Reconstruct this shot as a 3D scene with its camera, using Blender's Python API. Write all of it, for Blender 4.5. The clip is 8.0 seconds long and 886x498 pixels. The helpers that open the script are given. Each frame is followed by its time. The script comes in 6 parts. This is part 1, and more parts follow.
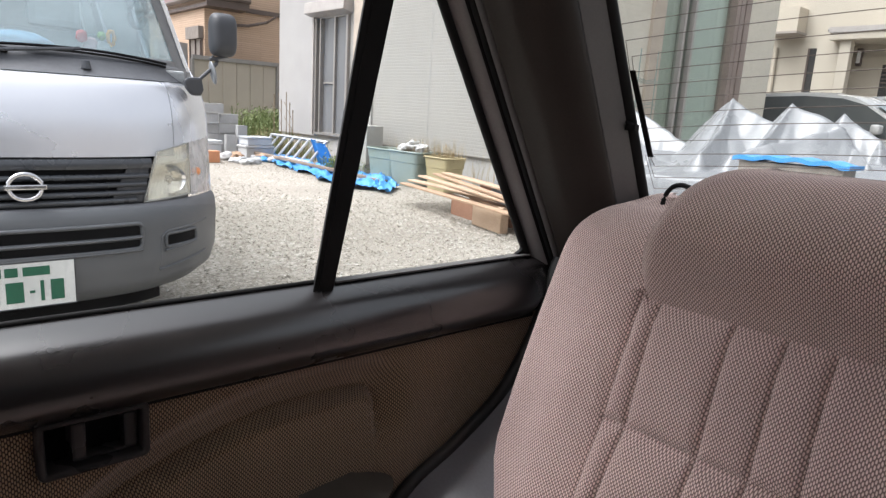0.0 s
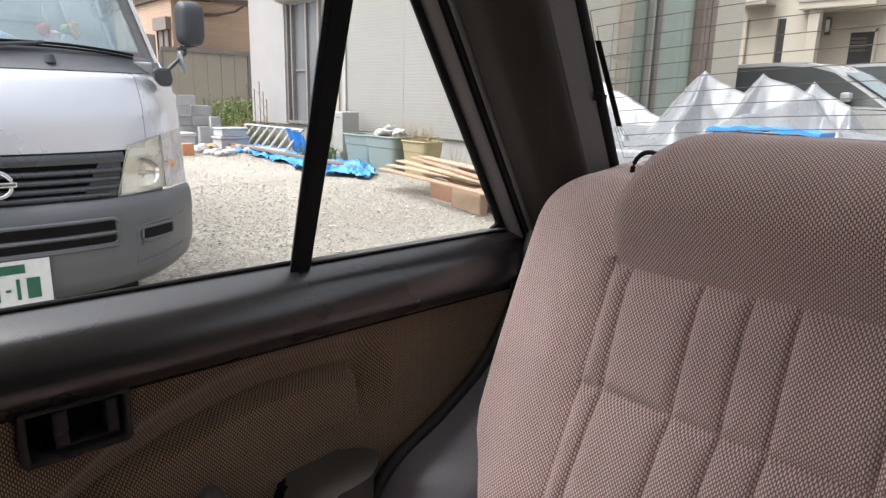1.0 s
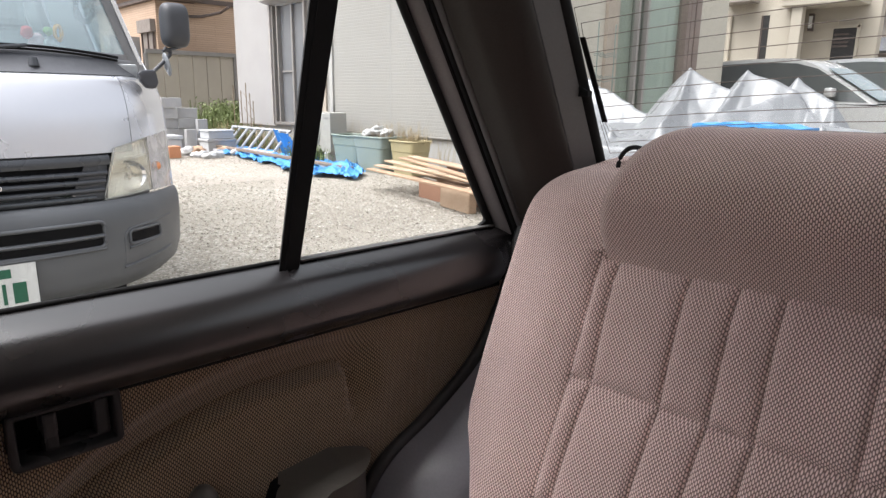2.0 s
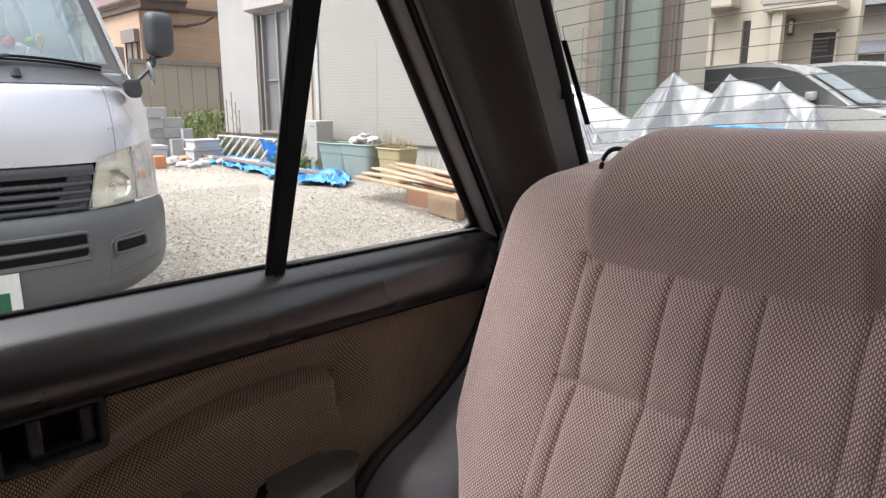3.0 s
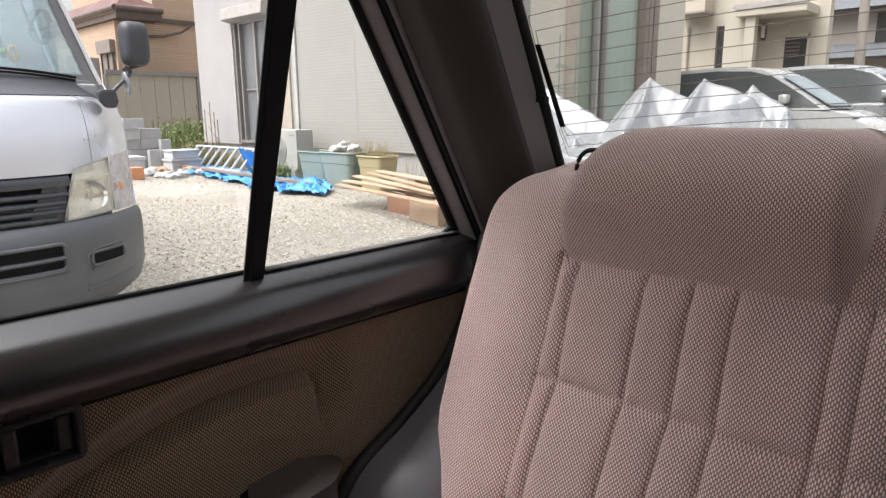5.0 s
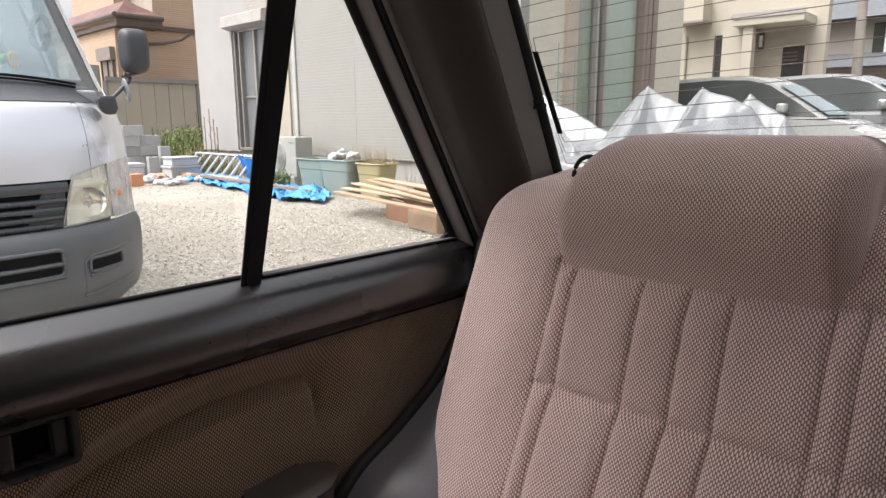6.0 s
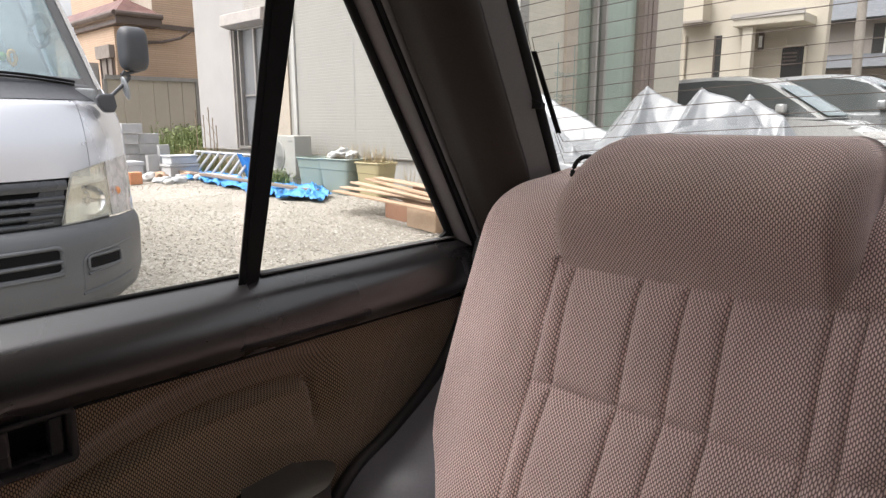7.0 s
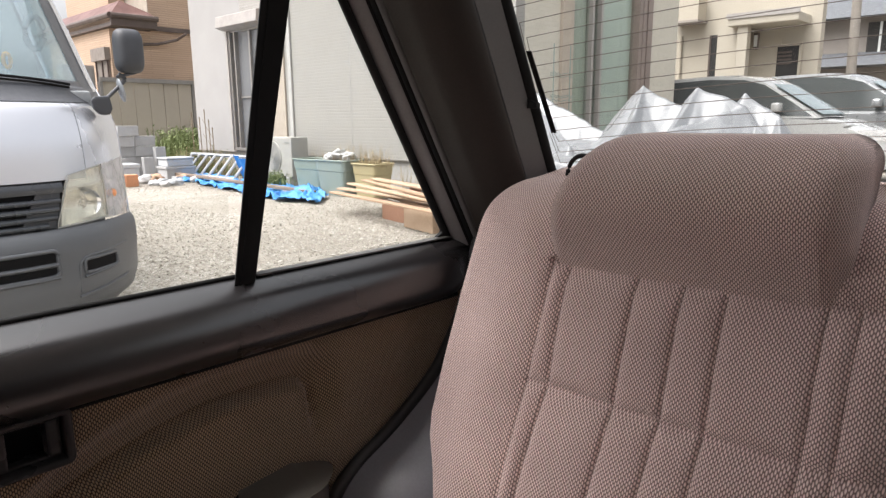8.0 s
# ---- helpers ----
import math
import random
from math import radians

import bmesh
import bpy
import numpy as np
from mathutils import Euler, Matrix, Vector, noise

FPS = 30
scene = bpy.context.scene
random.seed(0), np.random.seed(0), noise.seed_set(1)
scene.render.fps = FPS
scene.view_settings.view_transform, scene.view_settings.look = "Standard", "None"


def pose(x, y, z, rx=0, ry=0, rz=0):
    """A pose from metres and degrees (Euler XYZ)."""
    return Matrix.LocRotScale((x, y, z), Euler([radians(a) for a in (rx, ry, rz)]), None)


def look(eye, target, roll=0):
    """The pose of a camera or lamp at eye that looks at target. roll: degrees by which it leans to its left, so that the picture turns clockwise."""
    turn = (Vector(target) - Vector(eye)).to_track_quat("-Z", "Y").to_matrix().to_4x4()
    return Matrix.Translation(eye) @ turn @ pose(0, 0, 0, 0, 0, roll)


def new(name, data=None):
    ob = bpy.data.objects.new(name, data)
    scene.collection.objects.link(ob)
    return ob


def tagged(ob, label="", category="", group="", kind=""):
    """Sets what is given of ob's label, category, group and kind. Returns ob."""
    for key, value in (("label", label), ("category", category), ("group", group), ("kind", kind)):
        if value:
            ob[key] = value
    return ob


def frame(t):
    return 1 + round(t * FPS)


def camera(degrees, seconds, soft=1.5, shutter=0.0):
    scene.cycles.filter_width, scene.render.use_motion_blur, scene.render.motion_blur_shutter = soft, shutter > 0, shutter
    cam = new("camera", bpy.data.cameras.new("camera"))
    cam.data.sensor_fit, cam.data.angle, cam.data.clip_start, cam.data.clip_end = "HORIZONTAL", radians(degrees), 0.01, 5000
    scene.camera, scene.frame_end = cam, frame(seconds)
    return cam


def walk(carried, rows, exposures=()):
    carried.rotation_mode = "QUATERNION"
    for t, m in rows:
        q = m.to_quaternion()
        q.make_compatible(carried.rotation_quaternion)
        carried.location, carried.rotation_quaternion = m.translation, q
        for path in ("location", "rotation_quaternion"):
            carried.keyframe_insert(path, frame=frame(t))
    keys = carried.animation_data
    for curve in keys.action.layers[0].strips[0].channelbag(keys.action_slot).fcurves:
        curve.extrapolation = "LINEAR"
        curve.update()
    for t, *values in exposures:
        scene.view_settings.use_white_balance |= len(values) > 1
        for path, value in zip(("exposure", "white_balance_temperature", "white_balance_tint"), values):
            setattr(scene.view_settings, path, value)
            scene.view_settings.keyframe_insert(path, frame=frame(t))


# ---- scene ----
cam = camera(68.9, 8.0, soft=1.4)
PATH = [
    (0, (-0.028, 0.002, 1.093), (-1.504, 1.287, 0.679), 3.5),
    (0.5, (-0.019, 0.001, 1.084), (-1.468, 1.294, 0.605), 1.6),
    (1, (-0.014, 0.002, 1.084), (-1.444, 1.323, 0.625), 1.4),
    (1.5, (-0.012, 0.001, 1.083), (-1.43, 1.333, 0.621), 1.1),
    (3.5, (-0.001, -0.001, 1.074), (-1.38, 1.383, 0.647), 0.0),
    (4, (0.001, 0.0, 1.072), (-1.378, 1.388, 0.656), -0.4),
    (4.5, (0.003, -0.002, 1.073), (-1.352, 1.407, 0.648), -0.4),
    (6, (0.007, -0.002, 1.07), (-1.345, 1.418, 0.677), -0.3),
    (6.5, (0.008, -0.002, 1.071), (-1.341, 1.422, 0.68), -0.1),
    (7, (0.008, -0.001, 1.07), (-1.341, 1.42, 0.675), -0.1),
    (7.5, (0.009, -0.001, 1.07), (-1.339, 1.423, 0.676), -0.2),
    (8, (0.01, -0.001, 1.069), (-1.334, 1.427, 0.676), -0.4),
]
walk(cam, [(t, look(eye, target, roll)) for t, eye, target, roll in PATH], exposures=[(0, 1.29, 6200, 11), (1.5, 1.34, 6290, 12), (3.5, 1.36, 6320, 12), (6.5, 1.36, 6480, 12), (8, 1.36, 6480, 12)])

# ---- world and sun ----
world = bpy.data.worlds.new("sky")
scene.world = world
world.use_nodes = True
wn, wl = world.node_tree.nodes, world.node_tree.links
sky = wn.new("ShaderNodeTexSky")
sky.sky_type, sky.sun_disc = "NISHITA", False
sky.sun_elevation, sky.sun_rotation = radians(62), radians(208)
sky.air_density, sky.dust_density, sky.ozone_density = 1.0, 8.0, 0.6
hsv = wn.new("ShaderNodeHueSaturation")
hsv.inputs["Saturation"].default_value = 0.18
wl.new(sky.outputs[0], hsv.inputs["Color"])
wl.new(hsv.outputs[0], wn["Background"].inputs["Color"])
wn["Background"].inputs["Strength"].default_value = 0.15
sun = new("sun", bpy.data.lights.new("sun", "SUN"))
sun.data.energy, sun.data.angle, sun.data.color = 0.75, radians(60), (1.0, 0.96, 0.9)
SUN_FROM = Vector((-0.25, -0.46, 1.0))
sun.matrix_world = look(SUN_FROM * 30, (0, 0, 0))


# ---- materials ----
def colour(c):
    return (*c, 1.0)


def mat(name, base, other=None, rough=0.6, metal=0.0, scale=6.0, fine=60.0, amount=0.5, bump=0.15, depth=0.002, coat=0.0, rough_var=0.08):
    """A surface with two scales of mottling, a fine relief and uneven gloss."""
    m = bpy.data.materials.new(name)
    m.use_nodes = True
    n, l = m.node_tree.nodes, m.node_tree.links
    p = n["Principled BSDF"]
    co = n.new("ShaderNodeTexCoord")
    big, small = n.new("ShaderNodeTexNoise"), n.new("ShaderNodeTexNoise")
    big.inputs["Scale"].default_value, small.inputs["Scale"].default_value = scale, fine
    big.inputs["Detail"].default_value, small.inputs["Detail"].default_value = 5, 3
    for t in (big, small):
        l.new(co.outputs["Object"], t.inputs["Vector"])
    add = n.new("ShaderNodeMath")
    add.operation = "ADD"
    l.new(big.outputs["Fac"], add.inputs[0]), l.new(small.outputs["Fac"], add.inputs[1])
    rng = n.new("ShaderNodeMapRange")
    rng.inputs[1].default_value, rng.inputs[2].default_value = 0.7, 1.3
    rng.inputs[3].default_value, rng.inputs[4].default_value = 0.5 - amount, 0.5 + amount
    l.new(add.outputs[0], rng.inputs[0])
    mix = n.new("ShaderNodeMix")
    mix.data_type = "RGBA"
    mix.inputs["A"].default_value = colour(base)
    mix.inputs["B"].default_value = colour(other or [c * 0.8 for c in base])
    l.new(rng.outputs[0], mix.inputs["Factor"])
    l.new(mix.outputs["Result"], p.inputs["Base Color"])
    rr = n.new("ShaderNodeMapRange")
    rr.inputs[1].default_value, rr.inputs[2].default_value = 0.3, 0.7
    rr.inputs[3].default_value, rr.inputs[4].default_value = max(0.02, rough - rough_var), min(1, rough + rough_var)
    l.new(big.outputs["Fac"], rr.inputs[0])
    l.new(rr.outputs[0], p.inputs["Roughness"])
    p.inputs["Metallic"].default_value = metal
    p.inputs["Coat Weight"].default_value = coat
    if bump:
        b = n.new("ShaderNodeBump")
        b.inputs["Strength"].default_value, b.inputs["Distance"].default_value = bump, depth
        l.new(small.outputs["Fac"], b.inputs["Height"])
        l.new(b.outputs[0], p.inputs["Normal"])
    return m


def math_node(n, l, op, a, b=None):
    k = n.new("ShaderNodeMath")
    k.operation = op
    for i, v in enumerate((a, b)):
        if v is None:
            continue
        if isinstance(v, (int, float)):
            k.inputs[i].default_value = v
        else:
            l.new(v, k.inputs[i])
    return k.outputs[0]


def weave(name, dark, light, across=0.0056, up=0.0056, wear=0.35):
    """A woven upholstery: staggered light nubs on a dark ground, laid by the UV map, which is in metres."""
    m = mat(name, dark)
    n, l = m.node_tree.nodes, m.node_tree.links
    p = n["Principled BSDF"]
    uv = n.new("ShaderNodeUVMap")
    wob = n.new("ShaderNodeTexNoise")
    wob.inputs["Scale"].default_value, wob.inputs["Detail"].default_value = 120, 2
    l.new(uv.outputs[0], wob.inputs["Vector"])
    sep = n.new("ShaderNodeSeparateXYZ")
    l.new(uv.outputs[0], sep.inputs[0])
    shift = math_node(n, l, "MULTIPLY", math_node(n, l, "SUBTRACT", wob.outputs["Fac"], 0.5), 0.0015)
    def lattice(half):
        """Ovals on one of the two interleaved lattices."""
        gx = math_node(n, l, "ADD", math_node(n, l, "DIVIDE", math_node(n, l, "ADD", sep.outputs[0], shift), across), 4000.0 + half)
        gy = math_node(n, l, "ADD", math_node(n, l, "DIVIDE", math_node(n, l, "SUBTRACT", sep.outputs[1], shift), 2 * up), 4000.0 + half)
        fx = math_node(n, l, "DIVIDE", math_node(n, l, "SUBTRACT", math_node(n, l, "FRACT", gx), 0.5), 0.235)
        fy = math_node(n, l, "DIVIDE", math_node(n, l, "SUBTRACT", math_node(n, l, "FRACT", gy), 0.5), 0.46)
        return math_node(n, l, "SQRT", math_node(n, l, "ADD", math_node(n, l, "MULTIPLY", fx, fx), math_node(n, l, "MULTIPLY", fy, fy)))

    far = math_node(n, l, "MINIMUM", lattice(0.0), lattice(0.5))
    nub = n.new("ShaderNodeMapRange")
    nub.interpolation_type = "SMOOTHSTEP"
    nub.inputs[1].default_value, nub.inputs[2].default_value = 1.10, 0.4
    l.new(far, nub.inputs[0])
    tone = n.new("ShaderNodeTexNoise")
    tone.inputs["Scale"].default_value, tone.inputs["Detail"].default_value = 9, 6
    l.new(uv.outputs[0], tone.inputs["Vector"])
    thread = n.new("ShaderNodeTexNoise")
    thread.inputs["Scale"].default_value = 700
    l.new(uv.outputs[0], thread.inputs["Vector"])
    mix = n.new("ShaderNodeMix")
    mix.data_type = "RGBA"
    mix.inputs["A"].default_value, mix.inputs["B"].default_value = colour(dark), colour(light)
    l.new(nub.outputs[0], mix.inputs["Factor"])
    val = n.new("ShaderNodeHueSaturation")
    t1 = math_node(n, l, "MULTIPLY", math_node(n, l, "SUBTRACT", tone.outputs["Fac"], 0.5), wear)
    t2 = math_node(n, l, "MULTIPLY", math_node(n, l, "SUBTRACT", thread.outputs["Fac"], 0.5), 0.6)
    l.new(math_node(n, l, "ADD", math_node(n, l, "ADD", t1, t2), 1.0), val.inputs["Value"])
    l.new(mix.outputs["Result"], val.inputs["Color"])
    l.new(val.outputs[0], p.inputs["Base Color"])
    for link in list(p.inputs["Roughness"].links):
        l.remove(link)
    p.inputs["Roughness"].default_value = 0.9
    p.inputs["Specular IOR Level"].default_value = 0.15
    p.inputs["Sheen Weight"].default_value = 0.55
    p.inputs["Sheen Tint"].default_value = (1.0, 0.86, 0.82, 1)
    p.inputs["Sheen Roughness"].default_value = 0.5
    b = n["Bump"]
    b.inputs["Strength"].default_value, b.inputs["Distance"].default_value = 0.8, 0.0014
    l.new(math_node(n, l, "ADD", nub.outputs[0], math_node(n, l, "MULTIPLY", thread.outputs["Fac"], 0.4)), b.inputs["Height"])
    return m


def clear_glass(name, tint, gloss=1.0, veil=0.0, veil_colour=(0.6, 0.6, 0.58)):
    """Thin glass: tinted see-through with a Fresnel gloss, and a diffuse veil standing in for haze and reflected light.
    """
    m = bpy.data.materials.new(name)
    m.use_nodes = True
    n, l = m.node_tree.nodes, m.node_tree.links
    n.remove(n["Principled BSDF"])
    tr, gl, df = n.new("ShaderNodeBsdfTransparent"), n.new("ShaderNodeBsdfGlossy"), n.new("ShaderNodeBsdfDiffuse")
    tr.inputs["Color"].default_value = colour(tint)
    gl.inputs["Roughness"].default_value = 0.02
    df.inputs["Color"].default_value = colour(veil_colour)
    fr = n.new("ShaderNodeLayerWeight")
    fr.inputs["Blend"].default_value = 0.5
    gain = math_node(n, l, "ADD", math_node(n, l, "MULTIPLY", math_node(n, l, "POWER", fr.outputs["Facing"], 5.0), 0.96), 0.04)
    a, b = n.new("ShaderNodeMixShader"), n.new("ShaderNodeMixShader")
    noise_tex = n.new("ShaderNodeTexNoise")
    noise_tex.inputs["Scale"].default_value = 3.0
    b.inputs[0].default_value = veil
    l.new(math_node(n, l, "MULTIPLY", gain, gloss), a.inputs[0])
    l.new(tr.outputs[0], a.inputs[1]), l.new(gl.outputs[0], a.inputs[2])
    l.new(math_node(n, l, "MULTIPLY", noise_tex.outputs["Fac"], 2 * veil), b.inputs[0])
    l.new(a.outputs[0], b.inputs[1]), l.new(df.outputs[0], b.inputs[2])
    l.new(b.outputs[0], n["Material Output"].inputs["Surface"])
    return m


def courses(name, base, other, row, length, joint, relief, rough=0.8, axes="YZ", gap_dark=0.75):
    """Siding in staggered embossed courses, at true size, on an upright wall."""
    m = mat(name, base, other, rough=rough, scale=1.2, fine=30, amount=0.4)
    n, l = m.node_tree.nodes, m.node_tree.links
    co, sep, comb = n["Texture Coordinate"], n.new("ShaderNodeSeparateXYZ"), n.new("ShaderNodeCombineXYZ")
    l.new(co.outputs["Object"], sep.inputs[0])
    l.new(sep.outputs["XYZ".index(axes[0])], comb.inputs[0]), l.new(sep.outputs["XYZ".index(axes[1])], comb.inputs[1])
    br = n.new("ShaderNodeTexBrick")
    br.inputs["Scale"].default_value = 1.0
    br.inputs["Brick Width"].default_value, br.inputs["Row Height"].default_value = length, row
    br.inputs["Mortar Size"].default_value, br.inputs["Mortar Smooth"].default_value = joint, 0.5
    br.inputs["Color1"].default_value, br.inputs["Color2"].default_value, br.inputs["Mortar"].default_value = (1, 1, 1, 1), (0.93, 0.93, 0.92, 1), (gap_dark, gap_dark, gap_dark, 1)
    l.new(comb.outputs[0], br.inputs["Vector"])
    p = n["Principled BSDF"]
    src = p.inputs["Base Color"].links[0].from_socket
    mul = n.new("ShaderNodeMix")
    mul.data_type, mul.blend_type = "RGBA", "MULTIPLY"
    mul.inputs["Factor"].default_value = 1.0
    l.new(src, mul.inputs["A"]), l.new(br.outputs["Color"], mul.inputs["B"])
    l.new(mul.outputs["Result"], p.inputs["Base Color"])
    b = n["Bump"]
    b.invert = True
    b.inputs["Strength"].default_value, b.inputs["Distance"].default_value = 0.8, relief
    l.new(br.outputs["Fac"], b.inputs["Height"])
    return m


M_SEAT = weave("seat_weave", (0.205, 0.132, 0.121), (0.88, 0.67, 0.615), 0.0044, 0.0028)
M_DOORCLOTH = weave("door_weave", (0.034, 0.021, 0.0135), (0.44, 0.32, 0.195), 0.0044, 0.0028)
M_VINYL = mat("dark_vinyl", (0.0125, 0.0108, 0.0115), (0.0105, 0.0092, 0.0096), rough=0.29, scale=5, fine=420, bump=0.05, depth=0.0005, rough_var=0.05)
M_VINYL.node_tree.nodes["Principled BSDF"].inputs["IOR"].default_value = 1.9
M_PLASTIC = mat("dark_plastic", (0.033, 0.0265, 0.023), (0.027, 0.0215, 0.0185), rough=0.5, scale=4, fine=300, bump=0.2, depth=0.0005)
M_BEZEL = mat("bezel_plastic", (0.026, 0.025, 0.026), rough=0.32, fine=300, bump=0.1, depth=0.0004)
M_PULL = mat("grey_pull_plastic", (0.085, 0.078, 0.068), (0.07, 0.065, 0.057), rough=0.42, fine=260, bump=0.25, depth=0.0006)
M_RUBBER = mat("black_rubber", (0.009, 0.0085, 0.0085), rough=0.7, fine=200, bump=0.1, depth=0.0005)
M_RUBBER.node_tree.nodes["Principled BSDF"].inputs["Specular IOR Level"].default_value = 0.25
M_SEALGREY = mat("worn_rubber", (0.030, 0.029, 0.030), (0.024, 0.023, 0.024), rough=0.45, fine=200, bump=0.1, depth=0.0005)
M_SIDETRIM = mat("grey_side_trim", (0.205, 0.200, 0.222), (0.18, 0.175, 0.195), rough=0.36, scale=7, fine=300, bump=0.3, depth=0.0006)
M_FRAME = mat("grey_door_frame", (0.23, 0.222, 0.222), (0.20, 0.192, 0.192), rough=0.42, scale=7, fine=300, bump=0.2, depth=0.0005)
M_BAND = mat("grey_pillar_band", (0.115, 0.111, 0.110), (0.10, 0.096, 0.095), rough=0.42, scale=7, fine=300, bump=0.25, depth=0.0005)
M_HEADLINER = mat("headliner", (0.50, 0.48, 0.45), rough=0.95, fine=300)
M_CARPET = mat("carpet", (0.06, 0.05, 0.048), rough=0.98, fine=250, bump=0.5)
M_GLASS = clear_glass("window_glass", (0.96, 0.97, 0.965), 0.3, 0.006)
M_REARGLASS = clear_glass("rear_glass", (0.93, 0.95, 0.94), 0.35, 0.015)
M_WIRE = mat("heater_wire", (0.085, 0.055, 0.038), rough=0.5, bump=0)
M_BODY = mat("car_paint", (0.5, 0.5, 0.5), rough=0.3, bump=0, coat=0.5)
M_SILVER = mat("van_silver_paint", (0.703, 0.722, 0.760), (0.684, 0.703, 0.741), rough=0.26, metal=0.7, scale=2, fine=40, amount=0.2, bump=0, coat=0.4)
M_BUMPER = mat("van_bumper_plastic", (0.122, 0.127, 0.138), (0.100, 0.105, 0.114), rough=0.42, scale=3, fine=350, bump=0.2, depth=0.0006)
M_GRILLE = mat("van_grille_plastic", (0.055, 0.060, 0.068), rough=0.30, fine=200, bump=0.1)
# for black parts, and for shade put into gaps, slots and recesses
M_BLACK = mat("black_and_gap_shade", (0.008, 0.008, 0.009), rough=0.7, bump=0)
M_CHROME = mat("chrome", (0.75, 0.75, 0.76), rough=0.15, metal=1.0, bump=0)
# pale veil whitens the lamp lenses in place of reflected light
M_LENS = clear_glass("lamp_lens", (0.98, 0.97, 0.92), 0.8, 0.12, (0.78, 0.78, 0.74))
M_REFLECTOR = mat("lamp_reflector", (0.90, 0.90, 0.88), (0.84, 0.84, 0.82), rough=0.16, metal=0.85, scale=14, fine=45, bump=0.3, depth=0.006)
M_SIDEBOWL = mat("side_lamp_bowl", (0.70, 0.70, 0.72), rough=0.35, metal=0.2, bump=0)
M_LAMPRIM = mat("lamp_rim", (0.36, 0.36, 0.34), rough=0.4, bump=0)
M_DISH = mat("lamp_dish", (0.92, 0.92, 0.92), rough=0.07, metal=1.0, bump=0, rough_var=0.03)
M_LENSCLEAR = clear_glass("side_lamp_lens", (0.95, 0.94, 0.93), 1.0, 0.3, (0.78, 0.77, 0.76))
# blue-grey veil stands in for sky brightness on the windshield
M_VANGLASS = clear_glass("van_glass", (0.86, 0.95, 0.96), 2.2, 0.18, (0.56, 0.64, 0.68))
M_AMBER = mat("amber_bulb", (0.75, 0.30, 0.12), rough=0.3, bump=0)
M_FRIT = mat("windshield_border", (0.10, 0.105, 0.115), rough=0.4, bump=0)
M_MIRROR = mat("mirror_housing", (0.045, 0.048, 0.055), rough=0.5, fine=250, bump=0.2, depth=0.0006)
M_LOWMIRROR = mat("small_mirror", (0.32, 0.34, 0.36), rough=0.25, metal=0.3, bump=0)
M_PLATE = mat("plate_white", (0.78, 0.79, 0.78), rough=0.4, bump=0)
M_PLATEINK = mat("plate_green", (0.02, 0.13, 0.075), rough=0.4, bump=0)
M_TYRE = mat("tyre", (0.025, 0.025, 0.026), rough=0.85)
M_GRAVEL = mat("gravel_ground", (0.289, 0.264, 0.224), (0.209, 0.190, 0.162), rough=0.95, scale=0.9, fine=55, amount=0.8, bump=0.9, depth=0.02)
gn, gl = M_GRAVEL.node_tree.nodes, M_GRAVEL.node_tree.links
grain, tint, sand, blend = gn.new("ShaderNodeTexVoronoi"), gn.new("ShaderNodeValToRGB"), gn.new("ShaderNodeTexNoise"), gn.new("ShaderNodeMix")
grain.inputs["Scale"].default_value, grain.inputs["Randomness"].default_value = 62, 1.0
sand.inputs["Scale"].default_value, sand.inputs["Detail"].default_value = 0.55, 4
gl.new(gn["Texture Coordinate"].outputs["Object"], grain.inputs["Vector"]), gl.new(gn["Texture Coordinate"].outputs["Object"], sand.inputs["Vector"])
tint.color_ramp.elements[0].color, tint.color_ramp.elements[1].color = (0.155, 0.140, 0.118, 1), (0.50, 0.475, 0.435, 1)
tint.color_ramp.elements.new(0.5).color = (0.285, 0.26, 0.218, 1)
gl.new(grain.outputs["Color"], tint.inputs[0])
blend.data_type = "RGBA"
sand_amount = gn.new("ShaderNodeMapRange")
sand_amount.inputs[1].default_value, sand_amount.inputs[2].default_value, sand_amount.inputs[3].default_value, sand_amount.inputs[4].default_value = 0.42, 0.68, 0.0, 0.85
gl.new(sand.outputs["Fac"], sand_amount.inputs[0]), gl.new(sand_amount.outputs[0], blend.inputs["Factor"])
gl.new(tint.outputs[0], blend.inputs["A"]), gl.new(gn["Principled BSDF"].inputs["Base Color"].links[0].from_socket, blend.inputs["B"])
gl.new(blend.outputs["Result"], gn["Principled BSDF"].inputs["Base Color"])
gn["Bump"].invert = True
gn["Bump"].inputs["Distance"].default_value = 0.008
gl.new(grain.outputs["Distance"], gn["Bump"].inputs["Height"])
M_STONE = mat("gravel_stone", (0.49, 0.47, 0.43), (0.31, 0.29, 0.265), rough=0.9, scale=2.0, fine=40, amount=0.8, bump=0.3)
# long wall's colour is lowered where daylight is strong on it
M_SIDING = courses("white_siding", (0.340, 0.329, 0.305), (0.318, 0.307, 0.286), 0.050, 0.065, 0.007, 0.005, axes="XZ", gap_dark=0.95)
# end wall's colour is lifted to make up for its weaker light
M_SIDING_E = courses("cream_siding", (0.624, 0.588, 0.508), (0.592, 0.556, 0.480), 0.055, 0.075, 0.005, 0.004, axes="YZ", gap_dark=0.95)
M_PLAINWALL = mat("white_render", (0.327, 0.320, 0.313), (0.297, 0.290, 0.283), rough=0.85, scale=1.5, fine=80)
M_PIPE = mat("white_pipe", (0.46, 0.45, 0.43), rough=0.5, bump=0.05)
M_CONCRETE = mat("foundation_concrete", (0.442, 0.433, 0.416), (0.357, 0.348, 0.332), rough=0.9, scale=2, fine=40, bump=0.3)
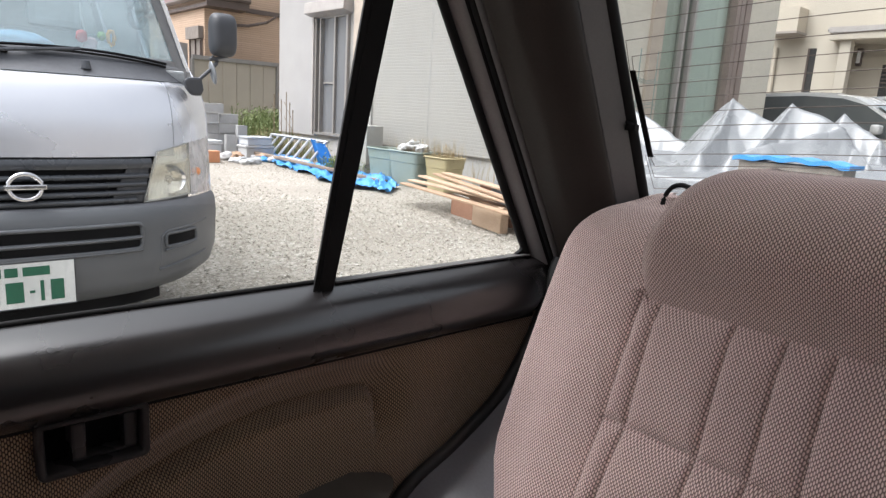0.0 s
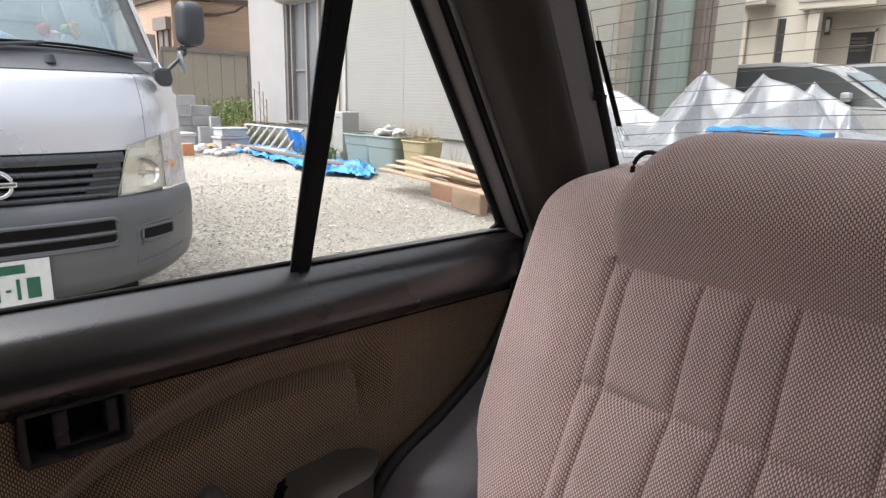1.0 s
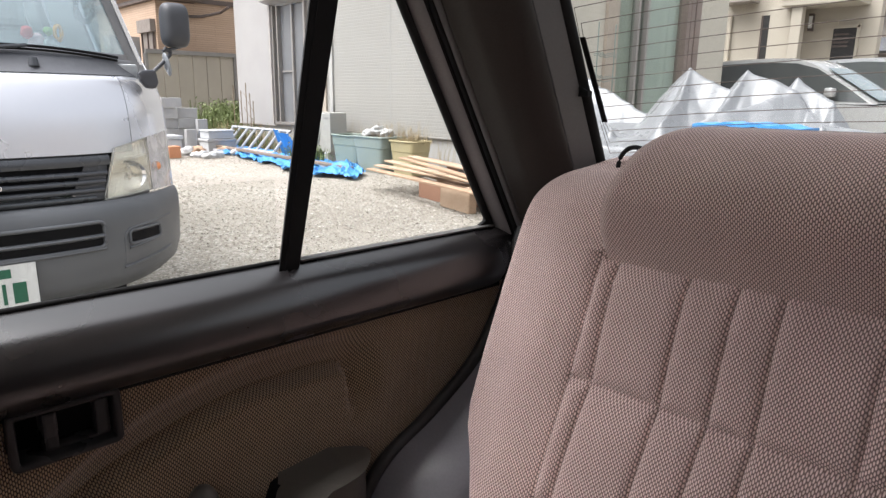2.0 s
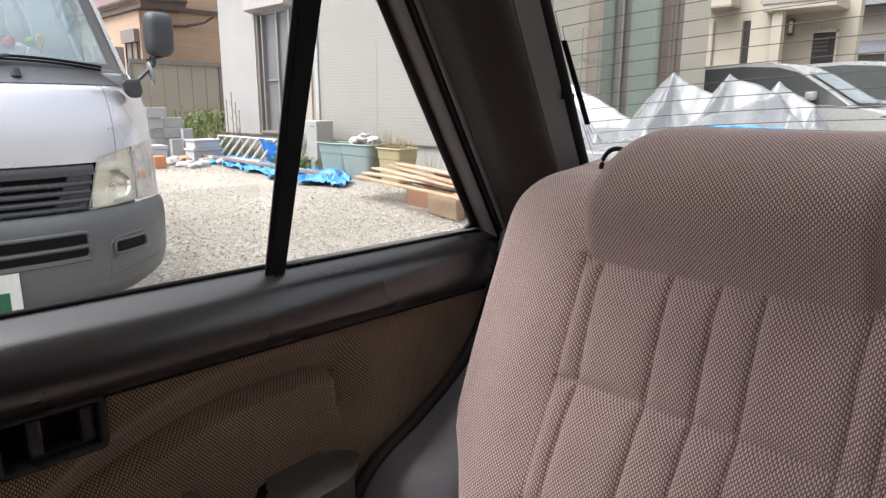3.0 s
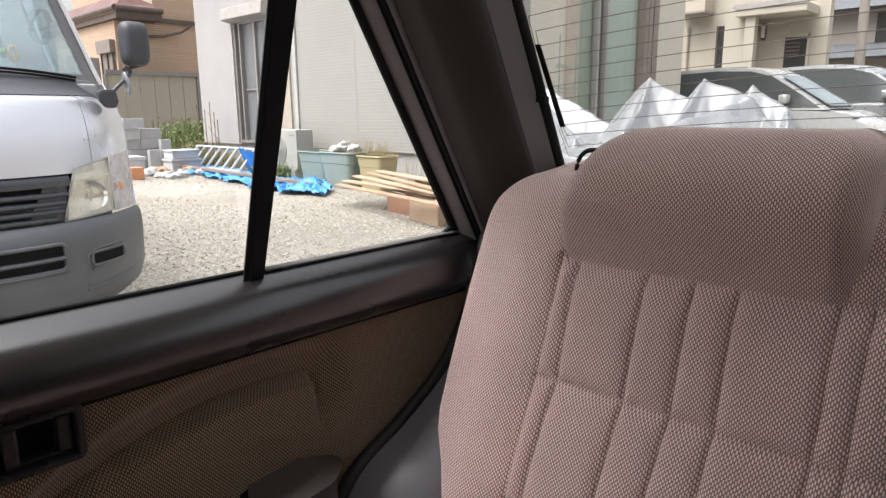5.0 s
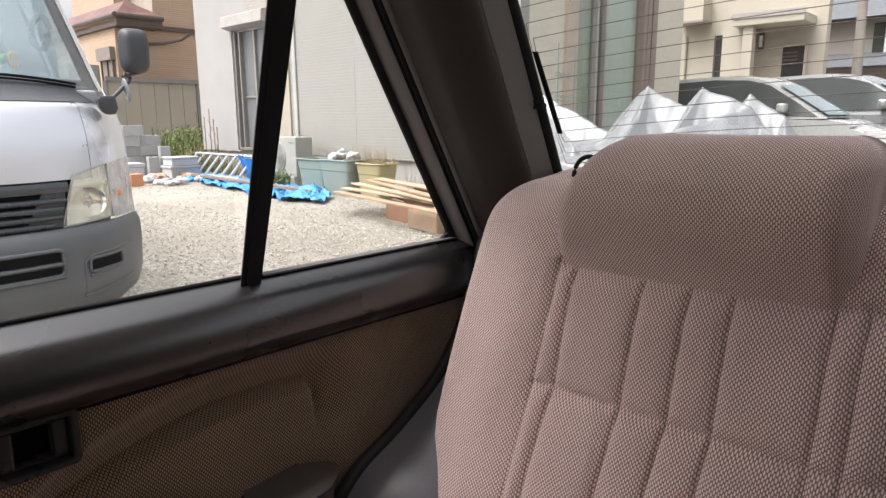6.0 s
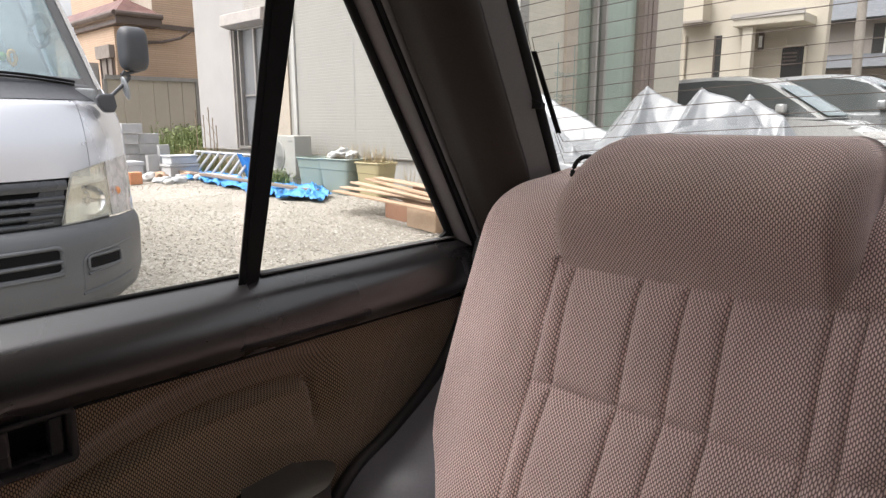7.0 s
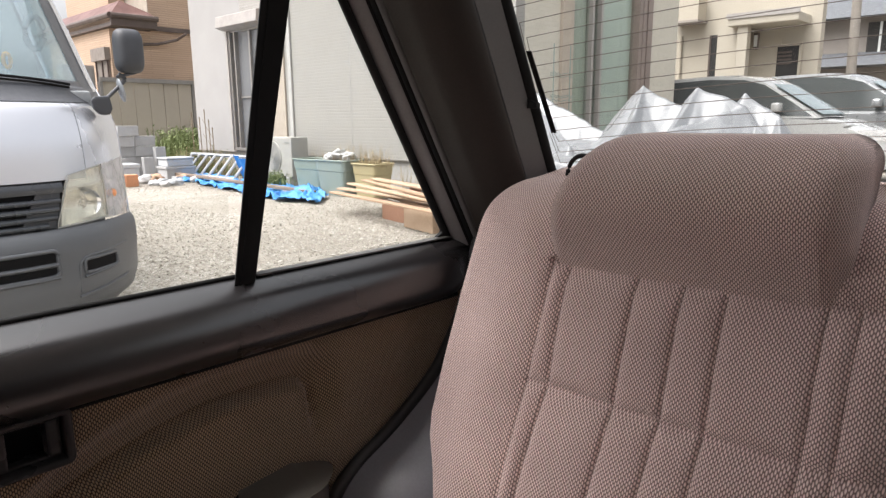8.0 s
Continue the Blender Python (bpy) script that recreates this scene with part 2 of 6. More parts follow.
M_BROWNBRICK = courses("brown_brick_siding", (0.50, 0.365, 0.265), (0.46, 0.33, 0.24), 0.060, 1.2, 0.008, 0.008, axes="YZ", gap_dark=0.74)
M_BROWNBRICK_S = courses("brown_brick_siding_side", (0.50, 0.365, 0.265), (0.46, 0.33, 0.24), 0.060, 1.2, 0.008, 0.008, axes="XZ", gap_dark=0.74)
M_ROOFTILE = mat("red_brown_roof", (0.13, 0.055, 0.048), (0.09, 0.042, 0.038), rough=0.6, scale=3, fine=20, bump=0.3)
M_BROWNBOX = mat("brown_shutter_box", (0.21, 0.18, 0.16), (0.18, 0.155, 0.135), rough=0.5)
M_EAVE = mat("dark_brown_eave", (0.10, 0.075, 0.065), rough=0.5)
M_ALU = mat("aluminium_frame", (0.33, 0.31, 0.29), rough=0.4, metal=0.5, bump=0.05)
M_ALUBRIGHT = mat("ladder_aluminium", (0.52, 0.53, 0.55), rough=0.35, metal=0.8, bump=0.05)
M_SHUTTERBOX = mat("shutter_box", (0.36, 0.335, 0.315), rough=0.5, bump=0.05)
M_SASH = mat("obscured_pane", (0.17, 0.175, 0.18), (0.13, 0.135, 0.14), rough=0.2, scale=1, bump=0)
M_ACWHITE = mat("aircon_case", (0.391, 0.383, 0.353), rough=0.5, bump=0.05)
M_ACGRILLE = mat("aircon_grille", (0.24, 0.24, 0.23), rough=0.5)
M_PLANTER_G = mat("green_planter", (0.205, 0.25, 0.222), (0.25, 0.29, 0.262), rough=0.6, scale=5)
M_PLANTER_G2 = mat("pale_green_planter", (0.235, 0.28, 0.245), (0.20, 0.245, 0.21), rough=0.6, scale=5)
M_PLANTER_Y = mat("ochre_planter", (0.37, 0.315, 0.175), (0.32, 0.27, 0.15), rough=0.6, scale=5)
M_SOIL = mat("soil", (0.11, 0.085, 0.06), (0.16, 0.12, 0.085), rough=1.0, scale=20, bump=0.8, depth=0.01)
M_BLUETARP = mat("blue_tarp", (0.045, 0.215, 0.53), (0.06, 0.27, 0.60), rough=0.45, scale=5, fine=120, bump=0.3, depth=0.003)
M_WOOD_A = mat("weathered_plank", (0.40, 0.27, 0.18), (0.30, 0.20, 0.13), rough=0.85, scale=3, fine=40, amount=0.7, bump=0.3)
M_PLANK = mat("dark_plank", (0.22, 0.165, 0.12), (0.16, 0.12, 0.09), rough=0.85, scale=3, fine=40, amount=0.7, bump=0.3)
M_WOOD_B = mat("pale_timber", (0.45, 0.33, 0.235), (0.36, 0.255, 0.175), rough=0.85, scale=4, fine=50, amount=0.7, bump=0.3)
M_WOOD_C = mat("red_brown_timber", (0.32, 0.17, 0.11), (0.26, 0.14, 0.09), rough=0.85, scale=4, fine=50, amount=0.6, bump=0.3)
M_BLOCK = mat("concrete_block", (0.425, 0.425, 0.425), (0.357, 0.357, 0.357), rough=0.95, scale=6, fine=80, bump=0.5, depth=0.004)
M_STYRO = mat("white_foam_box", (0.476, 0.493, 0.510), rough=0.8, fine=150)
M_BRICKORANGE = mat("orange_brick", (0.58, 0.27, 0.14), (0.48, 0.22, 0.12), rough=0.9, bump=0.4)
M_BAG = mat("white_plastic_bag", (0.510, 0.510, 0.501), rough=0.4, scale=20, bump=0.6, depth=0.01)
M_LEAF = mat("weed_leaf", (0.085, 0.125, 0.035), (0.15, 0.175, 0.06), rough=0.7, scale=9)
M_STRAW = mat("dry_weed", (0.378, 0.297, 0.162), (0.270, 0.207, 0.117), rough=0.85, scale=9)
M_STEM = mat("dark_stem", (0.20, 0.15, 0.10), rough=0.9)
M_FENCE = mat("beige_panel_fence", (0.387, 0.352, 0.295), (0.334, 0.304, 0.255), rough=0.6, scale=1.2)
M_FENCETOP = mat("grey_rail", (0.24, 0.23, 0.22), rough=0.5)
M_CREAM = mat("cream_render", (0.420, 0.382, 0.319), (0.391, 0.353, 0.294), rough=0.85, scale=1.2)
M_CREAMDARK = mat("tan_render", (0.445, 0.399, 0.328), (0.403, 0.361, 0.294), rough=0.85, scale=1.2)
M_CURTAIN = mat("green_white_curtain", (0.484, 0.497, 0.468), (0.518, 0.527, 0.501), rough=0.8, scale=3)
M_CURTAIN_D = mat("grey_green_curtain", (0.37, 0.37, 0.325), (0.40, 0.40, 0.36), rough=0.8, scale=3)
# the grey-green curtain colour again, darkened for the middle strip
M_CURTAIN_E = mat("darker_curtain", (0.21, 0.21, 0.185), (0.24, 0.24, 0.21), rough=0.8, scale=3)
M_DOORPOST = mat("brown_shutter_rail", (0.20, 0.155, 0.135), (0.27, 0.215, 0.19), rough=0.5, scale=5)
M_CASING = mat("beige_casing", (0.459, 0.395, 0.327), rough=0.6)
M_PANE = clear_glass("house_glass", (0.92, 0.96, 0.94), 0.6, 0.01)
# dark tone for the shade lying in the seat's creases
M_SEAM = mat("seam_shade", (0.155, 0.105, 0.094), rough=0.95, bump=0)
M_DARKPANE = mat("dark_pane", (0.05, 0.05, 0.05), rough=0.1, bump=0)
M_SHEET = mat("silver_cover_sheet", (0.194, 0.200, 0.208), (0.158, 0.163, 0.171), rough=0.30, metal=0.0, scale=3, fine=60, bump=0.25, depth=0.004)
M_WHITECAR = mat("white_car_paint", (0.476, 0.476, 0.467), rough=0.25, bump=0, coat=0.6)
M_SILVERCAR = mat("silver_car_paint", (0.357, 0.365, 0.374), rough=0.3, metal=0.4, bump=0, coat=0.5)
M_CARGLASS = mat("dark_car_glass", (0.075, 0.082, 0.082), rough=0.08, bump=0)
# opaque pale colour holds the reflection of sky in the glass
M_CARSCREEN = mat("windshield_reflection", (0.25, 0.30, 0.31), rough=0.08, bump=0)
# cab colours are lightened in place of daylight through its side and rear windows
M_DASH = mat("van_dashboard", (0.42, 0.44, 0.45), rough=0.6)
M_VANSEAT = mat("van_seat_cloth", (0.50, 0.55, 0.56), rough=0.9)
M_TOY_O = mat("orange_cloth", (0.75, 0.36, 0.04), rough=0.7)
M_TOY_R = mat("red_cloth", (0.55, 0.06, 0.06), rough=0.7)
M_TOY_G = mat("green_cloth", (0.18, 0.35, 0.08), rough=0.7)
M_TOY_P = mat("pale_pink_cloth", (0.70, 0.50, 0.52), rough=0.7)
M_TOY_B = mat("pale_blue_cloth", (0.30, 0.45, 0.62), rough=0.7)
M_GREYHOUSE = mat("grey_brown_render", (0.306, 0.272, 0.246), (0.255, 0.230, 0.212), rough=0.85, scale=1)
M_GREYROOF = mat("grey_roof_tile", (0.120, 0.126, 0.138), rough=0.6, fine=10)
M_POLE = mat("utility_pole_concrete", (0.30, 0.27, 0.24), rough=0.9)

for m_, level in ((M_RUBBER, 0.2), (M_PLASTIC, 0.3), (M_BEZEL, 0.35), (M_BLACK, 0.1)):
    m_.node_tree.nodes["Principled BSDF"].inputs["Specular IOR Level"].default_value = level

# ---- mesh helpers ----
BASE = {}


def thing(name, label, category, at=(0, 0, 0), group="", kind=""):
    ob = new(name)
    ob.empty_display_size = 0.1
    ob.location = at
    BASE[ob.name] = Vector(at)
    return tagged(ob, label, category, group, kind)


def part(name, bm, material, parent=None, label="", smooth=False, bevel=0.0):
    """One mesh object, built in world coordinates, under a thing or a part."""
    base = BASE.get(parent.name, Vector()) if parent else Vector()
    if bevel:
        bmesh.ops.bevel(bm, geom=list(bm.edges), offset=bevel, segments=2, profile=0.6, affect="EDGES", clamp_overlap=True)
    bmesh.ops.translate(bm, verts=bm.verts, vec=-base)
    bmesh.ops.recalc_face_normals(bm, faces=bm.faces)
    me = bpy.data.meshes.new(name)
    bm.to_mesh(me)
    bm.free()
    me.materials.append(material)
    if smooth:
        me.shade_smooth()
        if len(me.polygons) < 20000:
            me.set_sharp_from_angle(angle=radians(58))
    ob = new(name, me)
    ob.parent = parent
    BASE[ob.name] = base
    return tagged(ob, label)


def box(x0, x1, y0, y1, z0, z1, bm=None, turn=None):
    bm = bm or bmesh.new()
    m = Matrix.Translation(((x0 + x1) / 2, (y0 + y1) / 2, (z0 + z1) / 2))
    if turn is not None:
        m = m @ turn
    bmesh.ops.create_cube(bm, size=1, matrix=m @ Matrix.Diagonal((x1 - x0, y1 - y0, z1 - z0, 1)))
    return bm


def tube(points, radius, sides=8, bm=None, flat=1.0, closed=False):
    """A round bar along points; radius may be a list."""
    bm = bm or bmesh.new()
    pts = [Vector(p) for p in points]
    rings = []
    up = Vector((0, 0, 1))
    for i, p in enumerate(pts):
        a = pts[(i - 1) % len(pts)] if closed or i else p
        b = pts[(i + 1) % len(pts)] if closed or i + 1 < len(pts) else p
        d = (b - a).normalized()
        s = d.cross(up if abs(d.z) < 0.95 else Vector((1, 0, 0))).normalized()
        u = s.cross(d)
        r = radius[i] if isinstance(radius, (list, tuple)) else radius
        rings.append([bm.verts.new(p + s * (r * math.cos(k)) + u * (r * flat * math.sin(k))) for k in (2 * math.pi * j / sides for j in range(sides))])
    pairs = list(zip(rings, rings[1:])) + ([(rings[-1], rings[0])] if closed else [])
    for a, b in pairs:
        for j in range(sides):
            bm.faces.new((a[j], a[(j + 1) % sides], b[(j + 1) % sides], b[j]))
    if not closed:
        bm.faces.new(rings[0][::-1])
        bm.faces.new(rings[-1])
    return bm


def grid(nu, nv, at, bm=None, uv=None):
    """A sheet of nu x nv cells; at(u, v) gives its points, u and v from 0 to 1."""
    bm = bm or bmesh.new()
    vs = [[bm.verts.new(at(i / nu, j / nv)) for j in range(nv + 1)] for i in range(nu + 1)]
    lay = bm.loops.layers.uv.verify() if uv else None
    for i in range(nu):
        for j in range(nv):
            f = bm.faces.new((vs[i][j], vs[i + 1][j], vs[i + 1][j + 1], vs[i][j + 1]))
            if uv:
                for lp, (a, b) in zip(f.loops, ((i, j), (i + 1, j), (i + 1, j + 1), (i, j + 1))):
                    lp[lay].uv = uv(a / nu, b / nv)
    return bm


def thicken(bm, vec):
    """Closes a sheet to a slab by a copy of it moved by vec."""
    geo = bmesh.ops.extrude_face_region(bm, geom=list(bm.faces))
    bmesh.ops.translate(bm, verts=[g for g in geo["geom"] if isinstance(g, bmesh.types.BMVert)], vec=vec)
    return bm


def thicken_cloth(bm, vec):
    """As thicken, with the weave laid round the new borders at its true scale."""
    front = {v for v in bm.verts}
    thicken(bm, vec)
    lay = bm.loops.layers.uv.verify()
    bm.normal_update()
    for f in bm.faces:
        n = sum(v in front for v in f.verts)
        if 0 < n < len(f.verts):
            for lp in f.loops:
                c = lp.vert.co
                lp[lay].uv = (c.y, 1.1 * c.z) if abs(f.normal.x) > abs(f.normal.z) else (c.x, c.y)
    return bm


def prism(points, vec, bm=None):
    """A solid from a flat outline, pushed along vec."""
    bm = bm or bmesh.new()
    vec = Vector(vec)
    a = [bm.verts.new(p) for p in points]
    b = [bm.verts.new(Vector(p) + vec) for p in points]
    bm.faces.new(a)
    bm.faces.new(b[::-1])
    for i in range(len(a)):
        k = (i + 1) % len(a)
        bm.faces.new((a[i], b[i], b[k], a[k]))
    return bm


def spline(points, n):
    """n + 1 points on a smooth curve through the given ones."""
    pts = [Vector(p) for p in points]
    out = []
    for k in range(n + 1):
        t = k / n * (len(pts) - 1)
        i = min(int(t), len(pts) - 2)
        f = t - i
        p0, p1, p2, p3 = pts[max(i - 1, 0)], pts[i], pts[i + 1], pts[min(i + 2, len(pts) - 1)]
        out.append(0.5 * (2 * p1 + (p2 - p0) * f + (2 * p0 - 5 * p1 + 4 * p2 - p3) * f * f + (3 * p1 - p0 - 3 * p2 + p3) * f ** 3))
    return out


def lerp_table(table, z):
    """Linear look-up in rows of (z, a, b, ...)."""
    if z <= table[0][0]:
        return table[0][1:]
    for r, s in zip(table, table[1:]):
        if z <= s[0]:
            f = (z - r[0]) / (s[0] - r[0])
            return tuple(a + (b - a) * f for a, b in zip(r[1:], s[1:]))
    return table[-1][1:]


def step(a, b, x):
    t = min(1, max(0, (x - a) / (b - a)))
    return t * t * (3 - 2 * t)

# ---- the car the camera sits in: shell ----
car = thing("car_shell", "dark-trimmed interior shell of an older hatchback car on gravel", "car", (0, -0.4, 0), kind="structure")


def glass_y(x, z):
    return 0.797 - (z - 1.099) * 0.508 + 0.05 * (1 - (x / 0.55) ** 2)


part("roof", grid(20, 24, lambda u, v: (-0.60 + 1.2 * u, -0.48 + 1.15 * v, 1.355 + 0.03 * (1 - (2 * u - 1) ** 2)), bm=None), M_HEADLINER, car, "pale headliner under the roof", smooth=True)
part("roof_skin", thicken(grid(12, 12, lambda u, v: (-0.62 + 1.24 * u, -0.50 + 1.18 * v, 1.372 + 0.035 * (1 - (2 * u - 1) ** 2))), (0, 0, 0.012)), M_BODY, car, smooth=True)
part("floor", box(-0.69, 0.69, -1.3, 1.05, 0.24, 0.28), M_CARPET, car, "dark carpeted car floor")
part("bonnet", prism([(0, -2.5, 0.3), (0, -2.5, 0.72), (0, -1.3, 0.92), (0, -1.3, 0.3)], (0.72, 0, 0), prism([(0, -2.5, 0.3), (0, -2.5, 0.72), (0, -1.3, 0.92), (0, -1.3, 0.3)], (-0.72, 0, 0))), M_BODY, car, bevel=0.0)
part("dashboard", box(-0.66, 0.66, -1.29, -0.95, 0.55, 0.90), M_PLASTIC, car, bevel=0.03)
part("tail_panel", prism([(-0.70, 0.93, 0.90), (-0.70, 1.02, 0.60), (-0.70, 1.02, 0.30), (-0.70, 0.98, 0.30), (-0.70, 0.96, 0.60), (-0.70, 0.88, 0.90)], (1.40, 0, 0)), M_BODY, car)
for s in (-1, 1):
    part("roof_rail", tube([(s * 0.60, -0.48, 1.345), (s * 0.605, 0.0, 1.355), (s * 0.60, 0.45, 1.345), (s * 0.57, 0.68, 1.30)], 0.035), M_PLASTIC, car, smooth=True)
    part("windscreen_pillar", tube([(s * 0.66, -1.28, 0.93), (s * 0.60, -0.48, 1.345)], 0.03), M_PLASTIC, car, smooth=True)
    part("centre_pillar", box(s * 0.68 - 0.03, s * 0.68 + 0.03, -0.22, -0.12, 0.30, 0.9), M_PLASTIC, car)
    part("centre_pillar", prism([(s * 0.69, -0.2, 0.88), (s * 0.69, -0.13, 0.88), (s * 0.61, -0.13, 1.35), (s * 0.61, -0.2, 1.35)], (-s * 0.03, 0, 0)), M_PLASTIC, car)
    part("front_door", box(s * 0.70 - 0.025, s * 0.70 + 0.025, -1.29, -0.22, 0.30, 0.88), M_VINYL, car, bevel=0.01)
for s, y in ((-1, -1.75), (1, -1.75), (-1, 0.72), (1, 0.72)):
    w = bmesh.new()
    bmesh.ops.create_cone(w, cap_ends=True, segments=32, radius1=0.29, radius2=0.29, depth=0.17, matrix=Matrix.Translation((s * 0.64, y, 0.29)) @ Matrix.Rotation(radians(90), 4, "Y"))
    part("tyre", w, M_TYRE, car, bevel=0.0)
part("far_side_panel", box(0.68, 0.715, -0.12, 1.02, 0.30, 0.88), M_VINYL, car, bevel=0.01)
part("far_rear_pillar", prism([(0.66, 0.74, 0.88), (0.60, 0.90, 0.88), (0.58, 0.70, 1.31), (0.60, 0.50, 1.31)], (0.03, 0, 0)), M_PLASTIC, car)

# unseen far-side pane, darkened to cut the light entering from there
M_FARGLASS = clear_glass("light_cutting_glass", (0.15, 0.155, 0.15), 1.0, 0.0)
M_SCREENGLASS = clear_glass("screen_glass", (0.93, 0.95, 0.94), 1.0, 0.0)
part("far_window", thicken(grid(10, 4, lambda u, v: (0.690 - 0.075 * v, -1.15 + 0.65 * v + (1.85 - 0.95 * v) * u, 0.88 + 0.465 * v)), (-0.004, 0, 0)), M_FARGLASS, car, "unseen far-side glass, darkened to hold back light")
part("windscreen", thicken(grid(10, 6, lambda u, v: ((2 * u - 1) * (0.66 - 0.06 * v), -1.285 + 0.80 * v, 0.90 + 0.455 * v)), (0, -0.005, 0)), M_SCREENGLASS, car, "tinted windscreen")

# rear quarter: the pillar trim between the side window and the rear window
def front_edge(z):
    return 0.558 + (1.21 - z) * 0.579


def pillar_at(u, v):
    z = 0.86 + 0.48 * v
    a, b = Vector((-0.652, front_edge(z) + 0.040, z)), Vector((-0.566, glass_y(-0.55, z) - 0.062, z))
    p = a.lerp(b, u)
    out = math.sin(math.pi * u) ** 0.7
    return p + Vector((0.018, -0.010, 0)) * out * (0.4 + 0.6 * step(0, 0.25, u))


part("rear_pillar_trim", thicken(grid(28, 30, pillar_at), (-0.03, 0.02, 0)), M_PLASTIC, car, "dark brown moulded pillar trim", smooth=True)


def strip(z0, z1, f, radius, sides=10, n=24, flat=1.0):
    return tube([f(z0 + (z1 - z0) * k / n) for k in range(n + 1)], radius, sides, flat=flat)


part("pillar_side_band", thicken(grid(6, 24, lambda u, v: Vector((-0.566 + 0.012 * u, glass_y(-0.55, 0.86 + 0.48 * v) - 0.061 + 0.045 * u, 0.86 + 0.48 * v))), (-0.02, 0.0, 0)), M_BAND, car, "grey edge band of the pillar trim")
part("rear_window_seal", strip(0.86, 1.34, lambda z: (-0.557, glass_y(-0.55, z) - 0.008, z), 0.010), M_RUBBER, car, "black rubber rear window seal", smooth=True)
part("door_opening_seal", strip(0.87, 1.34, lambda z: (-0.664, front_edge(z) + 0.0345, z), 0.0050), M_RUBBER, car, "black rubber door seal", smooth=True)

part("pillar_ridge", strip(0.87, 1.34, lambda z: (-0.659, front_edge(z) + 0.0405, z), 0.0062), M_BAND, car, "grey rounded edge of the pillar trim", smooth=True)
# black strip added behind the seals to stop light leaking through
part("pillar_light_stop", thicken(grid(4, 24, lambda u, v: Vector((-0.680 + 0.022 * u, front_edge(0.868 + 0.47 * v) + 0.020 + 0.034 * u, 0.868 + 0.47 * v))), (-0.012, 0.012, 0)), M_RUBBER, car)

# lower rear: wheel-arch side trim between door and seat
SEAL = [(-0.655, 0.790, 0.880), (-0.655, 0.776, 0.843), (-0.655, 0.745, 0.764), (-0.655, 0.686, 0.684), (-0.655, 0.590, 0.622), (-0.655, 0.514, 0.586), (-0.655, 0.472, 0.543), (-0.655, 0.43, 0.46), (-0.655, 0.40, 0.36)]
seal_line = spline(SEAL, 48)
part("arch_seal", tube(seal_line, 0.010, 10), M_SEALGREY, car, "black rubber weatherstrip round the door opening", smooth=True)


def arch_at(u, v):
    p = seal_line[round(v * 48)]
    q = Vector((-0.50, p.y + 0.05 + 0.06 * v, p.z - 0.03))
    r = p.lerp(q, u)
    r.x += 0.035 * math.sin(math.pi * min(1, u * 1.4)) * (0.4 + 0.6 * v)
    return r + Vector((0.002, 0.008, 0.004))


part("arch_trim", thicken(grid(16, 48, arch_at), (0, 0.01, -0.01)), M_SIDETRIM, car, "grey plastic wheel arch trim", smooth=True)
part("rear_side_panel", box(-0.722, -0.700, 0.50, 1.02, 0.30, 0.86), M_BODY, car)

# ---- rear window ----
rear_window = thing("rear_window", "hatch window with brown heater wires and a terminal strip", "car window", (0, 0.9, 0.9))
pane = part("pane", grid(24, 16, lambda u, v: (-0.565 + 1.13 * u, glass_y(-0.565 + 1.13 * u, 0.88 + 0.43 * v) + 0.004, 0.88 + 0.43 * v)), M_REARGLASS, rear_window, smooth=True)
pane.visible_shadow = False


def on_glass(x, z):
    return Vector((x, glass_y(x, z) - 0.001, z))


def wire_run(x0, z0, rise=0.108):
    """Points of one wire along the glass, rising a little to the middle of the pane."""
    return [on_glass(x, z0 + rise * (x - x0) * (1 - 0.5 * (x - x0) / 0.55)) for x in (x0 + (0.53 - x0) * k / 40 for k in range(41))]


for k in range(7):
    z0 = 1.160 - 0.018 * k
    part("heater_wire", tube(wire_run(-0.542 + 0.0012 * k, z0), 0.0005, 4), M_WIRE, rear_window)
for k in range(3):
    x0, z0, xs, xt = -0.534 - 0.003 * k, 1.036 - 0.0165 * k, -0.538 - 0.0035 * k, -0.543 - 0.005 * k
    part("heater_wire", tube([on_glass(xs, 1.050), on_glass(x0, z0)] + wire_run(x0, z0), 0.0005, 4), M_WIRE, rear_window)
    z0 = 1.179 + 0.019 * k
    part("heater_wire", tube([on_glass(xt, 1.160), on_glass(xt + 0.001, z0)] + wire_run(xt + 0.001, z0), 0.0005, 4), M_WIRE, rear_window)
part("terminal_strip", thicken(grid(2, 10, lambda u, v: on_glass(-0.5475 + 0.0065 * v + 0.0075 * u, 1.162 - 0.1135 * v)), (0, -0.002, 0)), M_RUBBER, rear_window, "dark terminal strip")
clip = box(-0.562, -0.540, 0.780, 0.790, 1.084, 1.092)
tube([(-0.575, 0.775, 1.092), (-0.556, 0.782, 1.096), (-0.545, 0.786, 1.088)], 0.004, 8, clip)
part("wire_clip", clip, M_RUBBER, rear_window, "small black wire clip", smooth=False)

# ---- rear door ----
door = thing("rear_door", "dark vinyl and brown woven cloth rear door with a partly lowered window", "car door", (-0.69, 0.25, 0.3))
PAD = [(-0.705, 0.876), (-0.700, 0.8835), (-0.694, 0.8845), (-0.685, 0.8825), (-0.672, 0.8785), (-0.660, 0.8735), (-0.648, 0.866), (-0.639, 0.855), (-0.633, 0.840), (-0.632, 0.822), (-0.641, 0.808), (-0.653, 0.798), (-0.668, 0.793), (-0.678, 0.789), (-0.705, 0.795), (-0.711, 0.83), (-0.711, 0.868)]
pad_curve = spline([(x, 0, z) for x, z in PAD + PAD[:1]], 56)


